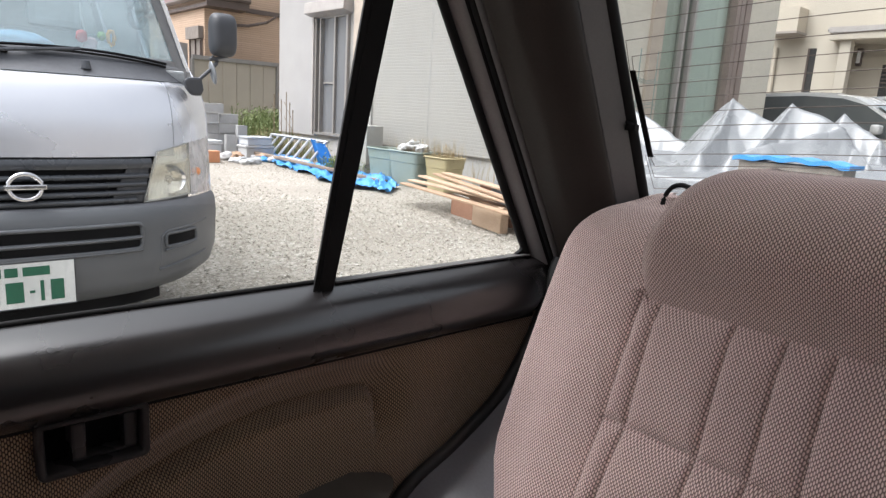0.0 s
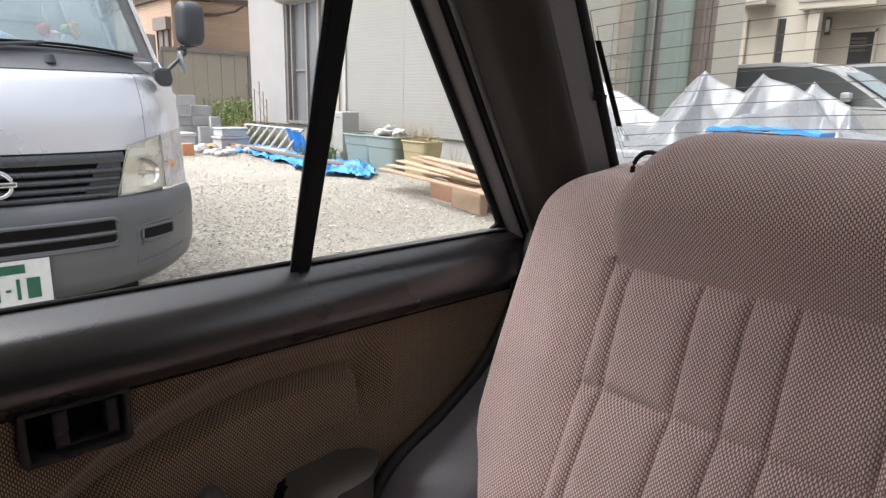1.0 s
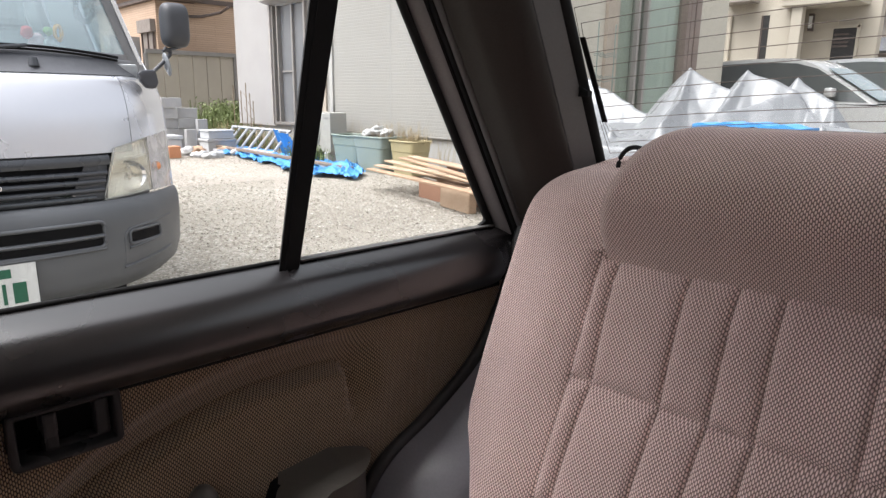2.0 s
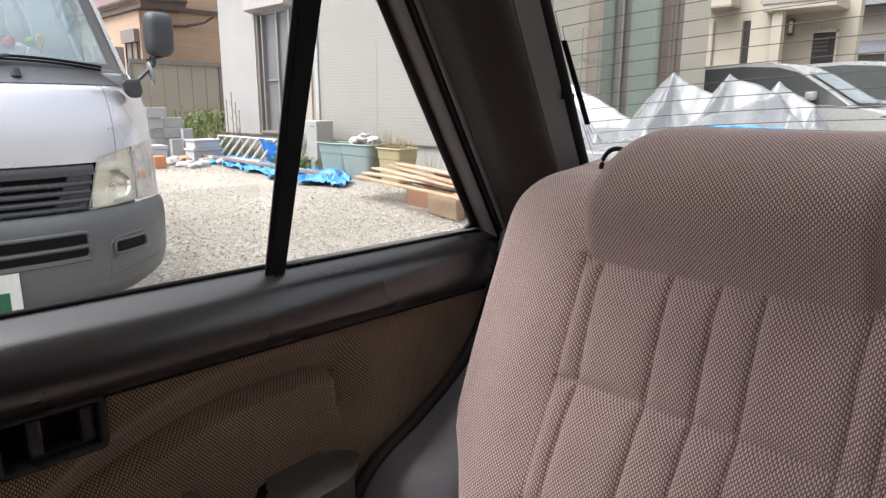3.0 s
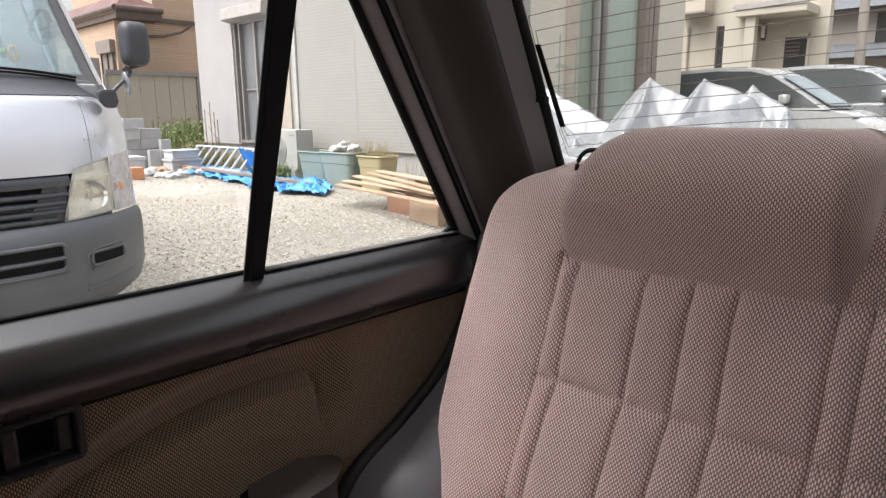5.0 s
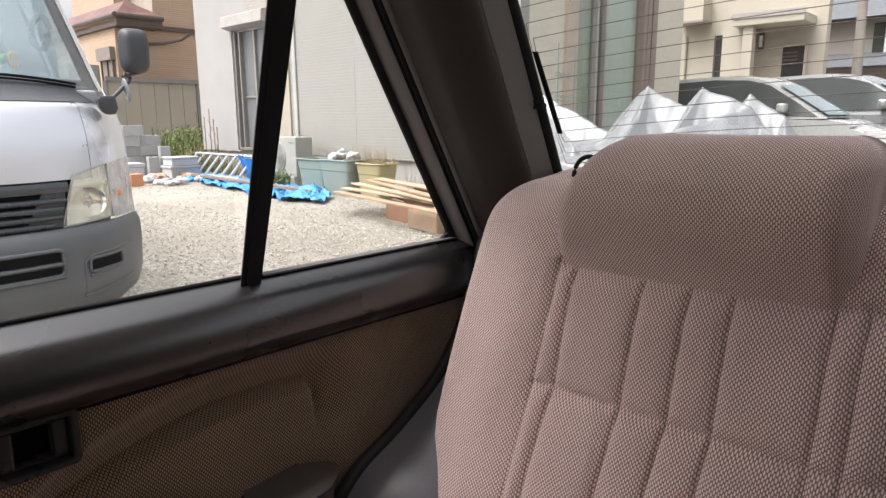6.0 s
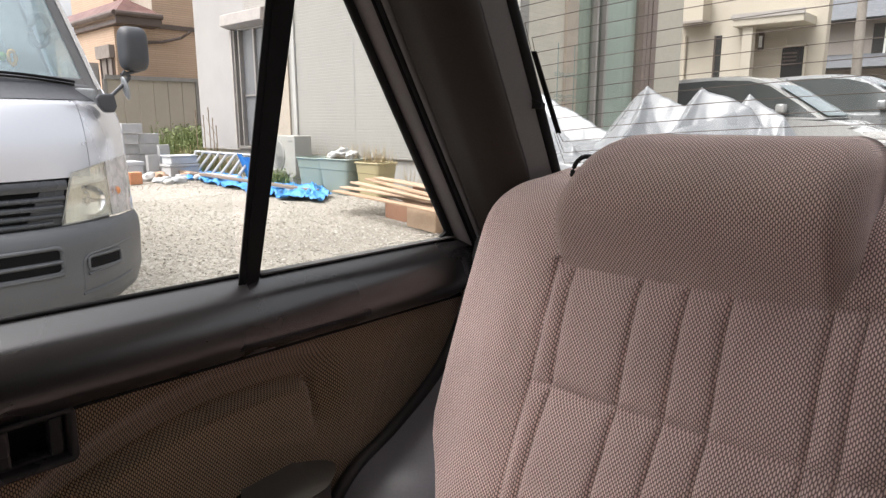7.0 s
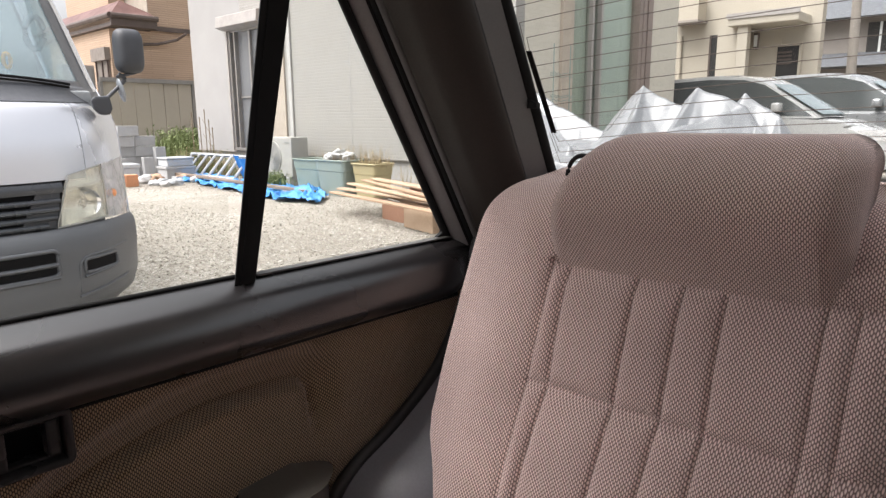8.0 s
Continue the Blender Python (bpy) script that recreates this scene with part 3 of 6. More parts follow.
def pad_at(u, v):
    p = pad_curve[round(v * 56)]
    y = -0.6 + 1.40 * u
    end = step(0.70, 0.80, y)
    return Vector((p.x - 0.03 * end * max(0, (p.x + 0.70) / 0.07), y, p.z))


part("upper_trim", grid(80, 56, pad_at), M_VINYL, door, "padded dark vinyl window sill", smooth=True)


# black tube stands in for the shade under the sill's overhang
part("sill_shade_line", tube([(-0.668, -0.45 + 1.20 * k / 30, 0.7925) for k in range(31)], 0.0045, 8), M_RUBBER, door, "black line standing in for the shade under the padded sill", smooth=True)


def rear_limit(z):
    best = min(seal_line, key=lambda p: abs(p.z - z))
    return best.y


EDGE = [(-0.3, 0.50), (0.0, 0.600), (0.08, 0.648), (0.161, 0.692), (0.216, 0.712), (0.273, 0.728), (0.328, 0.737), (0.40, 0.739), (0.456, 0.736), (0.6, 0.73)]


def cloth_x(y, z):
    if 0.084 < y < 0.174 and 0.741 < z < 0.792:
        return -0.694
    e = lerp_table(EDGE, y)[0]
    dy, dz = y - 0.446, z - (e - 0.022)
    if dy > 0:
        d = (math.hypot(dy, dz) if dz > 0 else dy) - 0.022
    else:
        d = z - e
    fade = (1 - step(0.462, 0.560, y)) * (1 - step(0.0, 0.07, -dz))
    wide = 0.050 - 0.012 * step(0.2, 0.05, y)
    if d > 0:
        hollow = (max(0, 1 - d / wide)) ** 0.8 * (1 - 0.5 * step(0.6 * wide, wide, d))
    else:
        hollow = 1 - step(0, 0.013, -d)
    return -0.6705 - 0.030 * hollow * fade + 0.004 * math.sin(math.pi * min(1, max(0, (z - 0.45) / 0.34)))


def cloth_at(u, v):
    z = 0.40 + 0.396 * v
    y = -0.45 + (rear_limit(z) + 0.004 + 0.45) * u
    return Vector((cloth_x(y, z), y, z))


def cloth_uv(u, v):
    p = cloth_at(u, v)
    return (p.y, 1.04 * p.z - 0.45 * p.x)


part("cloth_panel", grid(220, 170, cloth_at, uv=cloth_uv), M_DOORCLOTH, door, "brown woven cloth panel with a moulded hollow", smooth=True)
part("door_skin", box(-0.732, -0.714, -0.12, 0.46, 0.30, 0.872), M_BODY, door)
part("door_skin", prism([(-0.732, 0.46, 0.56), (-0.732, 0.46, 0.872), (-0.732, 0.80, 0.872), (-0.732, 0.74, 0.70), (-0.732, 0.60, 0.60)], (0.018, 0, 0)), M_BODY, door)

# inside handle in its bezel
BY0, BY1, BZ0, BZ1 = 0.080, 0.178, 0.738, 0.797


def round_rect(x, y0, y1, z0, z1, r, n=6):
    """Outline of an upright rectangle with rounded corners."""
    out = []
    for cy, cz, a0 in ((y1 - r, z1 - r, 0), (y0 + r, z1 - r, 90), (y0 + r, z0 + r, 180), (y1 - r, z0 + r, 270)):
        out += [Vector((x, cy + r * math.cos(radians(a0 + 90 * k / n)), cz + r * math.sin(radians(a0 + 90 * k / n)))) for k in range(n + 1)]
    return out


def ring_between(a, b, bm):
    va, vb = [bm.verts.new(p) for p in a], [bm.verts.new(p) for p in b]
    for i in range(len(va)):
        k = (i + 1) % len(va)
        bm.faces.new((va[i], va[k], vb[k], vb[i]))


def frame_ring(name, y0, y1, z0, z1, r, wide, x_back, x_front, material, parent, label=""):
    """A moulded rounded frame with softened inner and outer edges."""
    w = wide
    loops = [(x_back, 0.0), (x_front - 0.003, 0.0), (x_front - 0.001, 0.001), (x_front, 0.003), (x_front, w - 0.003), (x_front - 0.001, w - 0.001), (x_front - 0.003, w), (x_back, w)]
    rects = [round_rect(x, y0 + o, y1 - o, z0 + o, z1 - o, max(0.0015, r - o)) for x, o in loops]
    bm = bmesh.new()
    for a, b in zip(rects, rects[1:] + rects[:1]):
        ring_between(a, b, bm)
    bmesh.ops.remove_doubles(bm, verts=bm.verts, dist=0.00005)
    return part(name, bm, material, parent, label, smooth=True)


handle = frame_ring("door_handle", BY0, BY1, BZ0, BZ1, 0.008, 0.0075, -0.692, -0.657, M_BEZEL, door, "black plastic inside handle in a square bezel")
part("recess", box(-0.6935, -0.6905, BY0 + 0.004, BY1 - 0.004, BZ0 + 0.004, BZ1 - 0.004), M_BLACK, handle)
frame_ring("lever", 0.109, 0.169, 0.746, 0.788, 0.004, 0.004, -0.686, -0.668, M_BEZEL, handle, "dark grey pull lever")
for y0 in (0.1095, 0.1555):
    part("lever_bar", box(-0.684, -0.666, y0, y0 + 0.013, 0.748, 0.786), M_BEZEL, handle, bevel=0.003)

# arm rest with its pull
ARM = [(-0.676, 0.358), (-0.678, 0.384), (-0.671, 0.408), (-0.657, 0.424), (-0.650, 0.442), (-0.639, 0.456), (-0.624, 0.452), (-0.604, 0.432), (-0.590, 0.408), (-0.585, 0.36), (-0.586, 0.20), (-0.590, 0.00), (-0.622, 0.00), (-0.624, 0.20), (-0.628, 0.29), (-0.640, 0.335), (-0.658, 0.352)]


def arm_top(x, y):
    return 0.632 - 0.10 * max(0, y - 0.40) - 0.075 * (1 - step(0.285, 0.372, y))


plan = spline([(x, y, 0) for x, y in ARM] + [(*ARM[0], 0)], 90)[:-1]
arm = bmesh.new()
low = [arm.verts.new((p.x, p.y, 0.50)) for p in plan]
mid_ring = [arm.verts.new((p.x, p.y, arm_top(p.x, p.y) - 0.008)) for p in plan]
ctr = sum(plan, Vector()) / len(plan)
top_ring = []
for i, p in enumerate(plan):
    a, b = plan[i - 1], plan[(i + 1) % len(plan)]
    t = (b - a).normalized()
    n_in = Vector((-t.y, t.x, 0)) * 0.007
    top_ring.append(arm.verts.new((p.x + n_in.x, p.y + n_in.y, arm_top(p.x, p.y))))
for a, b in ((low, mid_ring), (mid_ring, top_ring)):
    for i in range(len(plan)):
        k = (i + 1) % len(plan)
        arm.faces.new((a[i], a[k], b[k], b[i]))
bmesh.ops.triangle_fill(arm, use_beauty=True, edges=[arm.edges.get((top_ring[i], top_ring[(i + 1) % len(plan)])) for i in range(len(plan))])
part("arm_rest", arm, M_PULL, door, "grey plastic arm rest end", smooth=True)
# solid black wedge gives the shade of the pocket beside the arm
part("pocket_shade", prism([(-0.672, 0.318, 0.570), (-0.672, 0.338, 0.616), (-0.672, 0.356, 0.622), (-0.672, 0.366, 0.612), (-0.672, 0.350, 0.570)], (0.022, 0, 0)), M_BLACK, door, "black wedge standing in for the shaded pull pocket")
knob = bmesh.new()
bmesh.ops.create_uvsphere(knob, u_segments=20, v_segments=12, radius=1, matrix=Matrix.Translation((-0.636, 0.243, 0.640)) @ Matrix.Diagonal((0.02, 0.017, 0.028, 1)))
part("pull_end", knob, M_PULL, door, smooth=True)


# window frame: division bar, quarter window, winding window
def bar_line(z, k):
    return 0.370 + 0.176 * (z - 0.9) + k * (0.028 + 0.034 * (z - 0.9))


def bar_part(name, k0, k1, x0, x1, label="", dy=0.0):
    g = grid(1, 24, lambda u, v: (x0, dy + bar_line(0.862 + 0.47 * v, k0 + (k1 - k0) * u), 0.862 + 0.47 * v))
    return part(name, thicken(g, (x1 - x0, -dy, 0)), M_RUBBER, door, label, bevel=0.0012)


bar_part("division_bar", 0.0, 1.0, -0.704, -0.672, "black window division bar", dy=0.018)
bar_part("bar_bead", 0.26, 0.31, -0.6722, -0.6706)
quarter = prism([(-0.696, bar_line(0.878, 1) + 0.010, 0.876), (-0.696, front_edge(0.876) + 0.003, 0.876), (-0.696, front_edge(1.33), 1.33), (-0.696, bar_line(1.33, 1) + 0.010, 1.33)], (-0.004, 0, 0))
q = part("quarter_pane", quarter, M_GLASS, door, "fixed quarter window")
q.visible_shadow = False
q = part("winding_pane", box(-0.698, -0.694, -0.12, 0.378, 0.80, 0.984), M_GLASS, door, "side window pane wound most of the way down", bevel=0.0008)
q.visible_shadow = False
part("quarter_gasket", strip(0.872, 1.34, lambda z: (-0.688, front_edge(z) + 0.003, z), 0.0065), M_RUBBER, door, "black rubber gasket", smooth=True)
part("door_frame", thicken(grid(4, 24, lambda u, v: Vector((-0.684 + 0.016 * math.sin(math.pi * u * 0.5), front_edge(0.868 + 0.47 * v) + 0.008 + 0.017 * u, 0.868 + 0.47 * v))), (-0.02, 0.004, 0)), M_FRAME, door, "grey painted door frame", smooth=True)
part("frame_seal", strip(0.868, 1.34, lambda z: (-0.671, front_edge(z) + 0.0285, z), 0.0048), M_RUBBER, door, smooth=True)
part("sill_gasket", tube([(-0.691, -0.12 + 0.51 * k / 20, 0.8845) for k in range(21)], 0.0035, 8), M_RUBBER, door, "black wiping strip along the window", smooth=True)
part("sill_gasket", tube([(-0.691, 0.405 + 0.345 * k / 20, 0.8825) for k in range(21)], 0.003, 8), M_RUBBER, door, smooth=True)
part("sill_strip", prism([(-0.6895, 0.402, 0.8845), (-0.6895, 0.752, 0.8845), (-0.6800, 0.752, 0.8830), (-0.6800, 0.402, 0.8830)], (0, 0, 0.0022)), M_BAND, door, "grey sill strip under the quarter window")
part("corner_gasket", prism([(-0.692, 0.690, 0.880), (-0.692, 0.695, 0.8845), (-0.692, 0.722, 0.8855), (-0.692, 0.736, 0.892), (-0.692, 0.740, 0.903), (-0.692, 0.738, 0.915), (-0.692, 0.752, 0.915), (-0.692, 0.762, 0.880)], (0.006, 0, 0)), M_RUBBER, door)
part("frame_header", tube([(-0.655, -0.12, 1.325), (-0.648, 0.50, 1.325)], 0.018), M_PLASTIC, door, smooth=True)

# ---- rear seat ----
seat = thing("rear_seat", "brown-grey woven cloth rear seat back with a built-in headrest", "car seat", (-0.32, 0.70, 0.28))


def seat_plane(z):
    return 0.664 + (z - 0.896) * 0.456


LEFT = [(0.42, -0.430), (0.50, -0.468), (0.578, -0.514), (0.622, -0.545), (0.652, -0.570), (0.675, -0.579), (0.741, -0.585), (0.831, -0.589), (0.90, -0.590), (1.0, -0.590)]
SEAMS = [(-0.429, -0.422, -0.421), (-0.406, -0.393, -0.399), (-0.317, -0.308, -0.313), (-0.263, -0.255, -0.262), (-0.217, -0.209, -0.212), (-0.126, -0.122, -0.122), (-0.099, -0.096, -0.095)]


def ridge(d, w):
    return math.exp(-(d / w) ** 2)


def roll_off(e, r):
    return r - math.sqrt(max(0, r * r - (r - e) ** 2)) if e < r else 0.0


def seam_x(s, z):
    return lerp_table([(0.42, s[2]), (0.624, s[2]), (0.760, s[1]), (0.896, s[0])], z)[0]


def puff(z):
    """How far a pleat swells between two cross seams."""
    for a, b in ((0.760, 0.896), (0.624, 0.760), (0.488, 0.624)):
        if a <= z <= b:
            return math.sin(math.pi * (z - a) / (b - a)) ** 0.6
    return 0.0


def back_face(x, z):
    """Depth of the pleated seat back, without its rolled borders."""
    y = seat_plane(z)
    inner = step(-0.432, -0.416, x)
    valley = 0.0
    if z < 0.90:
        for s in SEAMS:
            d = x - seam_x(s, z)
            valley = max(valley, 0.0044 * ridge(d, 0.0027) + 0.0046 * ridge(d, 0.009))
    for zr in (0.896, 0.760, 0.624, 0.49):
        valley = max(valley, inner * (0.0042 * ridge(z - zr, 0.003) + 0.0046 * ridge(z - zr, 0.011)))
    y += valley - inner * 0.0060 * puff(z)
    y += inner * 0.006 * max(0, 1 - abs(z - 0.893) / 0.024)
    return y + 0.020 * max(0, (-0.42 - x) / 0.16) ** 2 - 0.012 * ridge(x + 0.48, 0.045)


def back_at(u, v):
    zt, zb, rc = 0.989, 0.42, 0.075
    z = zb + (zt - zb) * (1 - (1 - v) ** 1.35)
    inset = rc - math.sqrt(max(0, rc * rc - max(0, z - (zt - rc)) ** 2))
    xl, xr = lerp_table(LEFT, z)[0] + inset, -0.055 - inset * 0.4
    x = xl + (xr - xl) * u
    y = back_face(x, z) + roll_off(x - xl, 0.032) + roll_off(xr - x, 0.03) + roll_off(zt - z, 0.05)
    return Vector((x, y, z))


def back_uv(u, v):
    p = back_at(u, v)
    inset = 0.075 - math.sqrt(max(0, 0.075 ** 2 - max(0, p.z - 0.914) ** 2))
    xl = lerp_table(LEFT, p.z)[0] + inset
    return (p.x - 0.9 * roll_off(p.x - xl, 0.032), p.z * 1.1 + 0.9 * roll_off(0.989 - p.z, 0.05))


part("seat_back", thicken_cloth(grid(400, 280, back_at, uv=back_uv), (0, 0.085, 0.01)), M_SEAT, seat, smooth=True)


def rest_at(u, v):
    zt, zb, rc = 1.051, 0.880, 0.032
    z = zb + (zt - zb) * (1 - (1 - v) ** 1.5)
    inset = rc - math.sqrt(max(0, rc * rc - max(0, z - (zt - rc)) ** 2))
    xl = lerp_table([(0.88, -0.446), (0.91, -0.445), (0.95, -0.434), (1.0, -0.413), (1.03, -0.400), (1.06, -0.388)], z)[0] + inset
    xr = -0.111 - 1.3 * inset
    x = xl + (xr - xl) * u
    y = 0.674 - 0.046 * step(0.872, 0.985, z) + 0.032 * step(0.97, 1.06, z) + 0.008 * (1 - step(0.882, 0.891, z))
    y += roll_off(x - xl, 0.03) * 1.4 + roll_off(xr - x, 0.03) * 1.4 + roll_off(zt - z, 0.055)
    y += 0.004 * ridge(x - (xr - 0.016), 0.0025) * step(0.89, 0.92, z) + 0.004 * ridge(x - (xl + 0.012), 0.003) * (1 - step(1.0, 1.03, z))
    return Vector((x, y, z))


def rest_uv(u, v):
    p = rest_at(u, v)
    first, last = rest_at(0, v).x, rest_at(1, v).x
    return (p.x - 1.2 * roll_off(p.x - first, 0.03) + 1.2 * roll_off(last - p.x, 0.03), p.z * 1.1 + 0.9 * roll_off(1.051 - p.z, 0.055))


part("headrest", thicken_cloth(grid(180, 110, rest_at, uv=rest_uv), (0, 0.07, 0.0)), M_SEAT, seat, "raised woven headrest block", smooth=True)
# thin dark tubes draw the shade along the seams and the headrest crease
for s in SEAMS:
    zs = [0.50 + 0.390 * k / 90 for k in range(91)]
    part("seam", tube([(seam_x(s, z), back_face(seam_x(s, z), z) + 0.0002, z) for z in zs], 0.0006, 5), M_SEAM, seat)
for z in (0.760, 0.624):
    part("seam", tube([(-0.425 + 0.330 * k / 80, back_face(-0.425 + 0.330 * k / 80, z) + 0.0002, z) for k in range(81)], 0.0006, 5), M_SEAM, seat)
part("seam", tube([(-0.432 + 0.322 * k / 20, 0.6745, 0.8850) for k in range(21)], 0.0012, 6), M_SEAM, seat)
part("belt_loop", tube(spline([(-0.480, 0.772, 0.985), (-0.477, 0.772, 1.004), (-0.468, 0.772, 1.016), (-0.455, 0.772, 1.020), (-0.441, 0.772, 1.016), (-0.433, 0.772, 1.004), (-0.430, 0.772, 0.985)], 24), 0.0032, 8), M_RUBBER, seat, "black belt guide loop on the seat shoulder", smooth=True)
part("belt_loop_base", box(-0.486, -0.424, 0.766, 0.782, 0.968, 0.983), M_RUBBER, seat, bevel=0.003)
cushion = thing("seat_cushion", "brown-grey woven cloth rear seat cushion", "car seat", (-0.3, 0.3, 0.28))
part("cushion", grid(30, 30, lambda u, v: (-0.55 + 1.1 * u, 0.02 + 0.56 * v, 0.44 - 0.12 * v - 0.06 * (2 * u - 1) ** 8 - 0.10 * (1 - min(1, v * 6)) ** 2), uv=lambda u, v: (1.1 * u, 0.56 * v)), M_SEAT, cushion, smooth=True)
part("cushion_base", box(-0.55, 0.55, 0.06, 0.60, 0.28, 0.31), M_CARPET, cushion)
other_seat = thing("rear_seat", "second half of the brown-grey woven rear seat back", "car seat", (0.28, 0.70, 0.28))
part("seat_back", thicken(grid(20, 20, lambda u, v: (-0.035 + 0.60 * u, seat_plane(0.42 + 0.574 * v) + 0.02 + 0.03 * (2 * u - 1) ** 10, 0.42 + 0.574 * v), uv=lambda u, v: (0.6 * u, 0.6 * v)), (0, 0.085, 0)), M_SEAT, other_seat, smooth=True)

def front_seat(cx):
    """An unseen front seat, added to block windscreen light and for reflections: cushioned back with a headrest."""
    t = thing("front_seat", "unseen brown-grey woven cloth front seat, added to block windscreen light", "car seat", (cx, -0.45, 0.28), "front seats")
    back = thicken(grid(20, 24, lambda u, v: (cx + 0.225 * (2 * u - 1) * (1 - 0.18 * v ** 3), -0.42 + 0.16 * v + 0.03 * (2 * u - 1) ** 4, 0.36 + 0.56 * v)), (0, -0.10, 0.02))
    part("backrest", back, M_SEAT, t, smooth=True)
    part("headrest", thicken(grid(12, 10, lambda u, v: (cx + 0.12 * (2 * u - 1), -0.27 + 0.02 * v, 0.96 + 0.14 * v)), (0, -0.07, 0.0)), M_SEAT, t, smooth=True)
    part("cushion", box(cx - 0.24, cx + 0.24, -0.95, -0.45, 0.29, 0.42), M_SEAT, t, bevel=0.03)


front_seat(-0.38)
front_seat(0.38)

# ---- ground ----
def ground_at(u, v):
    a, b = 2 * u - 1, 2 * v - 1
    x, y = 300 * a * abs(a) ** 2 - 6, 300 * b * abs(b) ** 2 + 3
    z = 0.012 * noise.noise(Vector((x * 0.9, y * 0.9, 0))) + 0.006 * noise.noise(Vector((x * 3, y * 3, 2)))
    return Vector((x, y, z - 0.01))


ground = part("ground", grid(240, 240, ground_at), M_GRAVEL, None, "", smooth=True)
tagged(ground, "pale beige and grey gravel yard with sandy patches", "ground", kind="structure")


def stones(name, count, x0, x1, y0, y1, small, large, material, keep=None):
    """Loose gravel: many faceted pebbles lying on the ground, one joined mesh."""
    rng = np.random.default_rng(7)
    base = np.array([(1, 0, 0), (-1, 0, 0), (0, 1, 0), (0, -1, 0), (0, 0, 1), (0, 0, -1)], float)
    tri = np.array([(0, 2, 4), (2, 1, 4), (1, 3, 4), (3, 0, 4), (2, 0, 5), (1, 2, 5), (3, 1, 5), (0, 3, 5)])
    x, y = rng.uniform(x0, x1, count), rng.uniform(y0, y1, count)
    if keep is not None:
        ok = keep(x, y)
        x, y = x[ok], y[ok]
    n = len(x)
    size = small + (large - small) * rng.random(n) ** 3
    shape = base[None] * (0.6 + 0.7 * rng.random((n, 6, 1))) + rng.normal(0, 0.18, (n, 6, 3))
    turn = rng.uniform(0, 6.3, n)
    c, s = np.cos(turn), np.sin(turn)
    vx = (shape[..., 0] * c[:, None] - shape[..., 1] * s[:, None] * 0.75) * size[:, None] + x[:, None]
    vy = (shape[..., 0] * s[:, None] + shape[..., 1] * c[:, None] * 0.75) * size[:, None] + y[:, None]
    vz = shape[..., 2] * 0.42 * size[:, None] + size[:, None] * 0.05
    verts = np.stack([vx, vy, vz], -1).reshape(-1, 3)
    faces = (tri[None] + 6 * np.arange(n)[:, None, None]).reshape(-1, 3)
    me = bpy.data.meshes.new(name)
    me.from_pydata(verts.tolist(), [], faces.tolist())
    me.materials.append(material)
    return new(name, me)


M_PEBBLE = M_STONE.copy()
M_PEBBLE.name = "pebbles"
pn, pl = M_PEBBLE.node_tree.nodes, M_PEBBLE.node_tree.links
geo = pn.new("ShaderNodeNewGeometry")
ramp = pn.new("ShaderNodeValToRGB")
ramp.color_ramp.elements[0].color, ramp.color_ramp.elements[1].color = (0.25, 0.225, 0.19, 1), (0.50, 0.475, 0.435, 1)
mid = ramp.color_ramp.elements.new(0.55)
mid.color = (0.335, 0.305, 0.26, 1)
pl.new(geo.outputs["Random Per Island"], ramp.inputs[0])
pl.new(ramp.outputs[0], pn["Principled BSDF"].inputs["Base Color"])


def yard(x, y):
    patch = np.sin(x * 0.8 + 1.3) * np.sin(y * 0.9 + 0.4) + 0.3 * np.sin(x * 2.1 + y * 1.7)
    far = np.hypot(x, y)
    patch -= 2.2 * np.exp(-((x + 9.3) / 1.7) ** 2 - ((y - 4.1) / 0.75) ** 2)
    return (np.random.default_rng(3).random(len(x)) < np.clip(0.62 + 0.35 * patch, 0.05, 1) * np.clip(1.5 - far / 13, 0.25, 1)) & (y < 6.5)


pebbles = stones("gravel_stones", 130000, -11.5, -1.6, 0.3, 6.4, 0.005, 0.018, M_PEBBLE, yard)
tagged(pebbles, "loose pale grey and beige gravel stones", "gravel", kind="stuff")

# an unseen wall beyond the car, added to hold back side light, closes the yard
side_wall = part("light_blocking_wall", box(3.2, 3.35, -6.0, 9.0, -0.05, 2.2), M_GREYHOUSE)
tagged(side_wall, "unseen plain grey-brown wall added to hold back side light", "wall", kind="structure")

# ---- van ----
VC = 0.35
VAN = [(0.28, -2.8, 0.765), (0.33, -2.745, 0.8), (0.42, -2.722, 0.82), (0.58, -2.715, 0.825), (0.635, -2.725, 0.825), (0.665, -2.755, 0.821), (0.84, -2.77, 0.82), (1.0, -2.79, 0.82), (1.09, -2.825, 0.815), (1.14, -2.86, 0.81), (1.22, -2.94, 0.797), (1.55, -3.18, 0.765), (1.85, -3.41, 0.725), (1.93, -3.52, 0.695), (1.98, -3.8, 0.595)]

VAN = VAN[:6] + [tuple(p) for p in spline(VAN[6:], 80)]


def van_x(d, z):
    xf, w = lerp_table(VAN, z)
    return xf - 0.34 * min(1, abs(d) / w) ** 3.4


def van_point(d, z, out=0.0):
    return Vector((van_x(d, z) + out, VC + d, z))


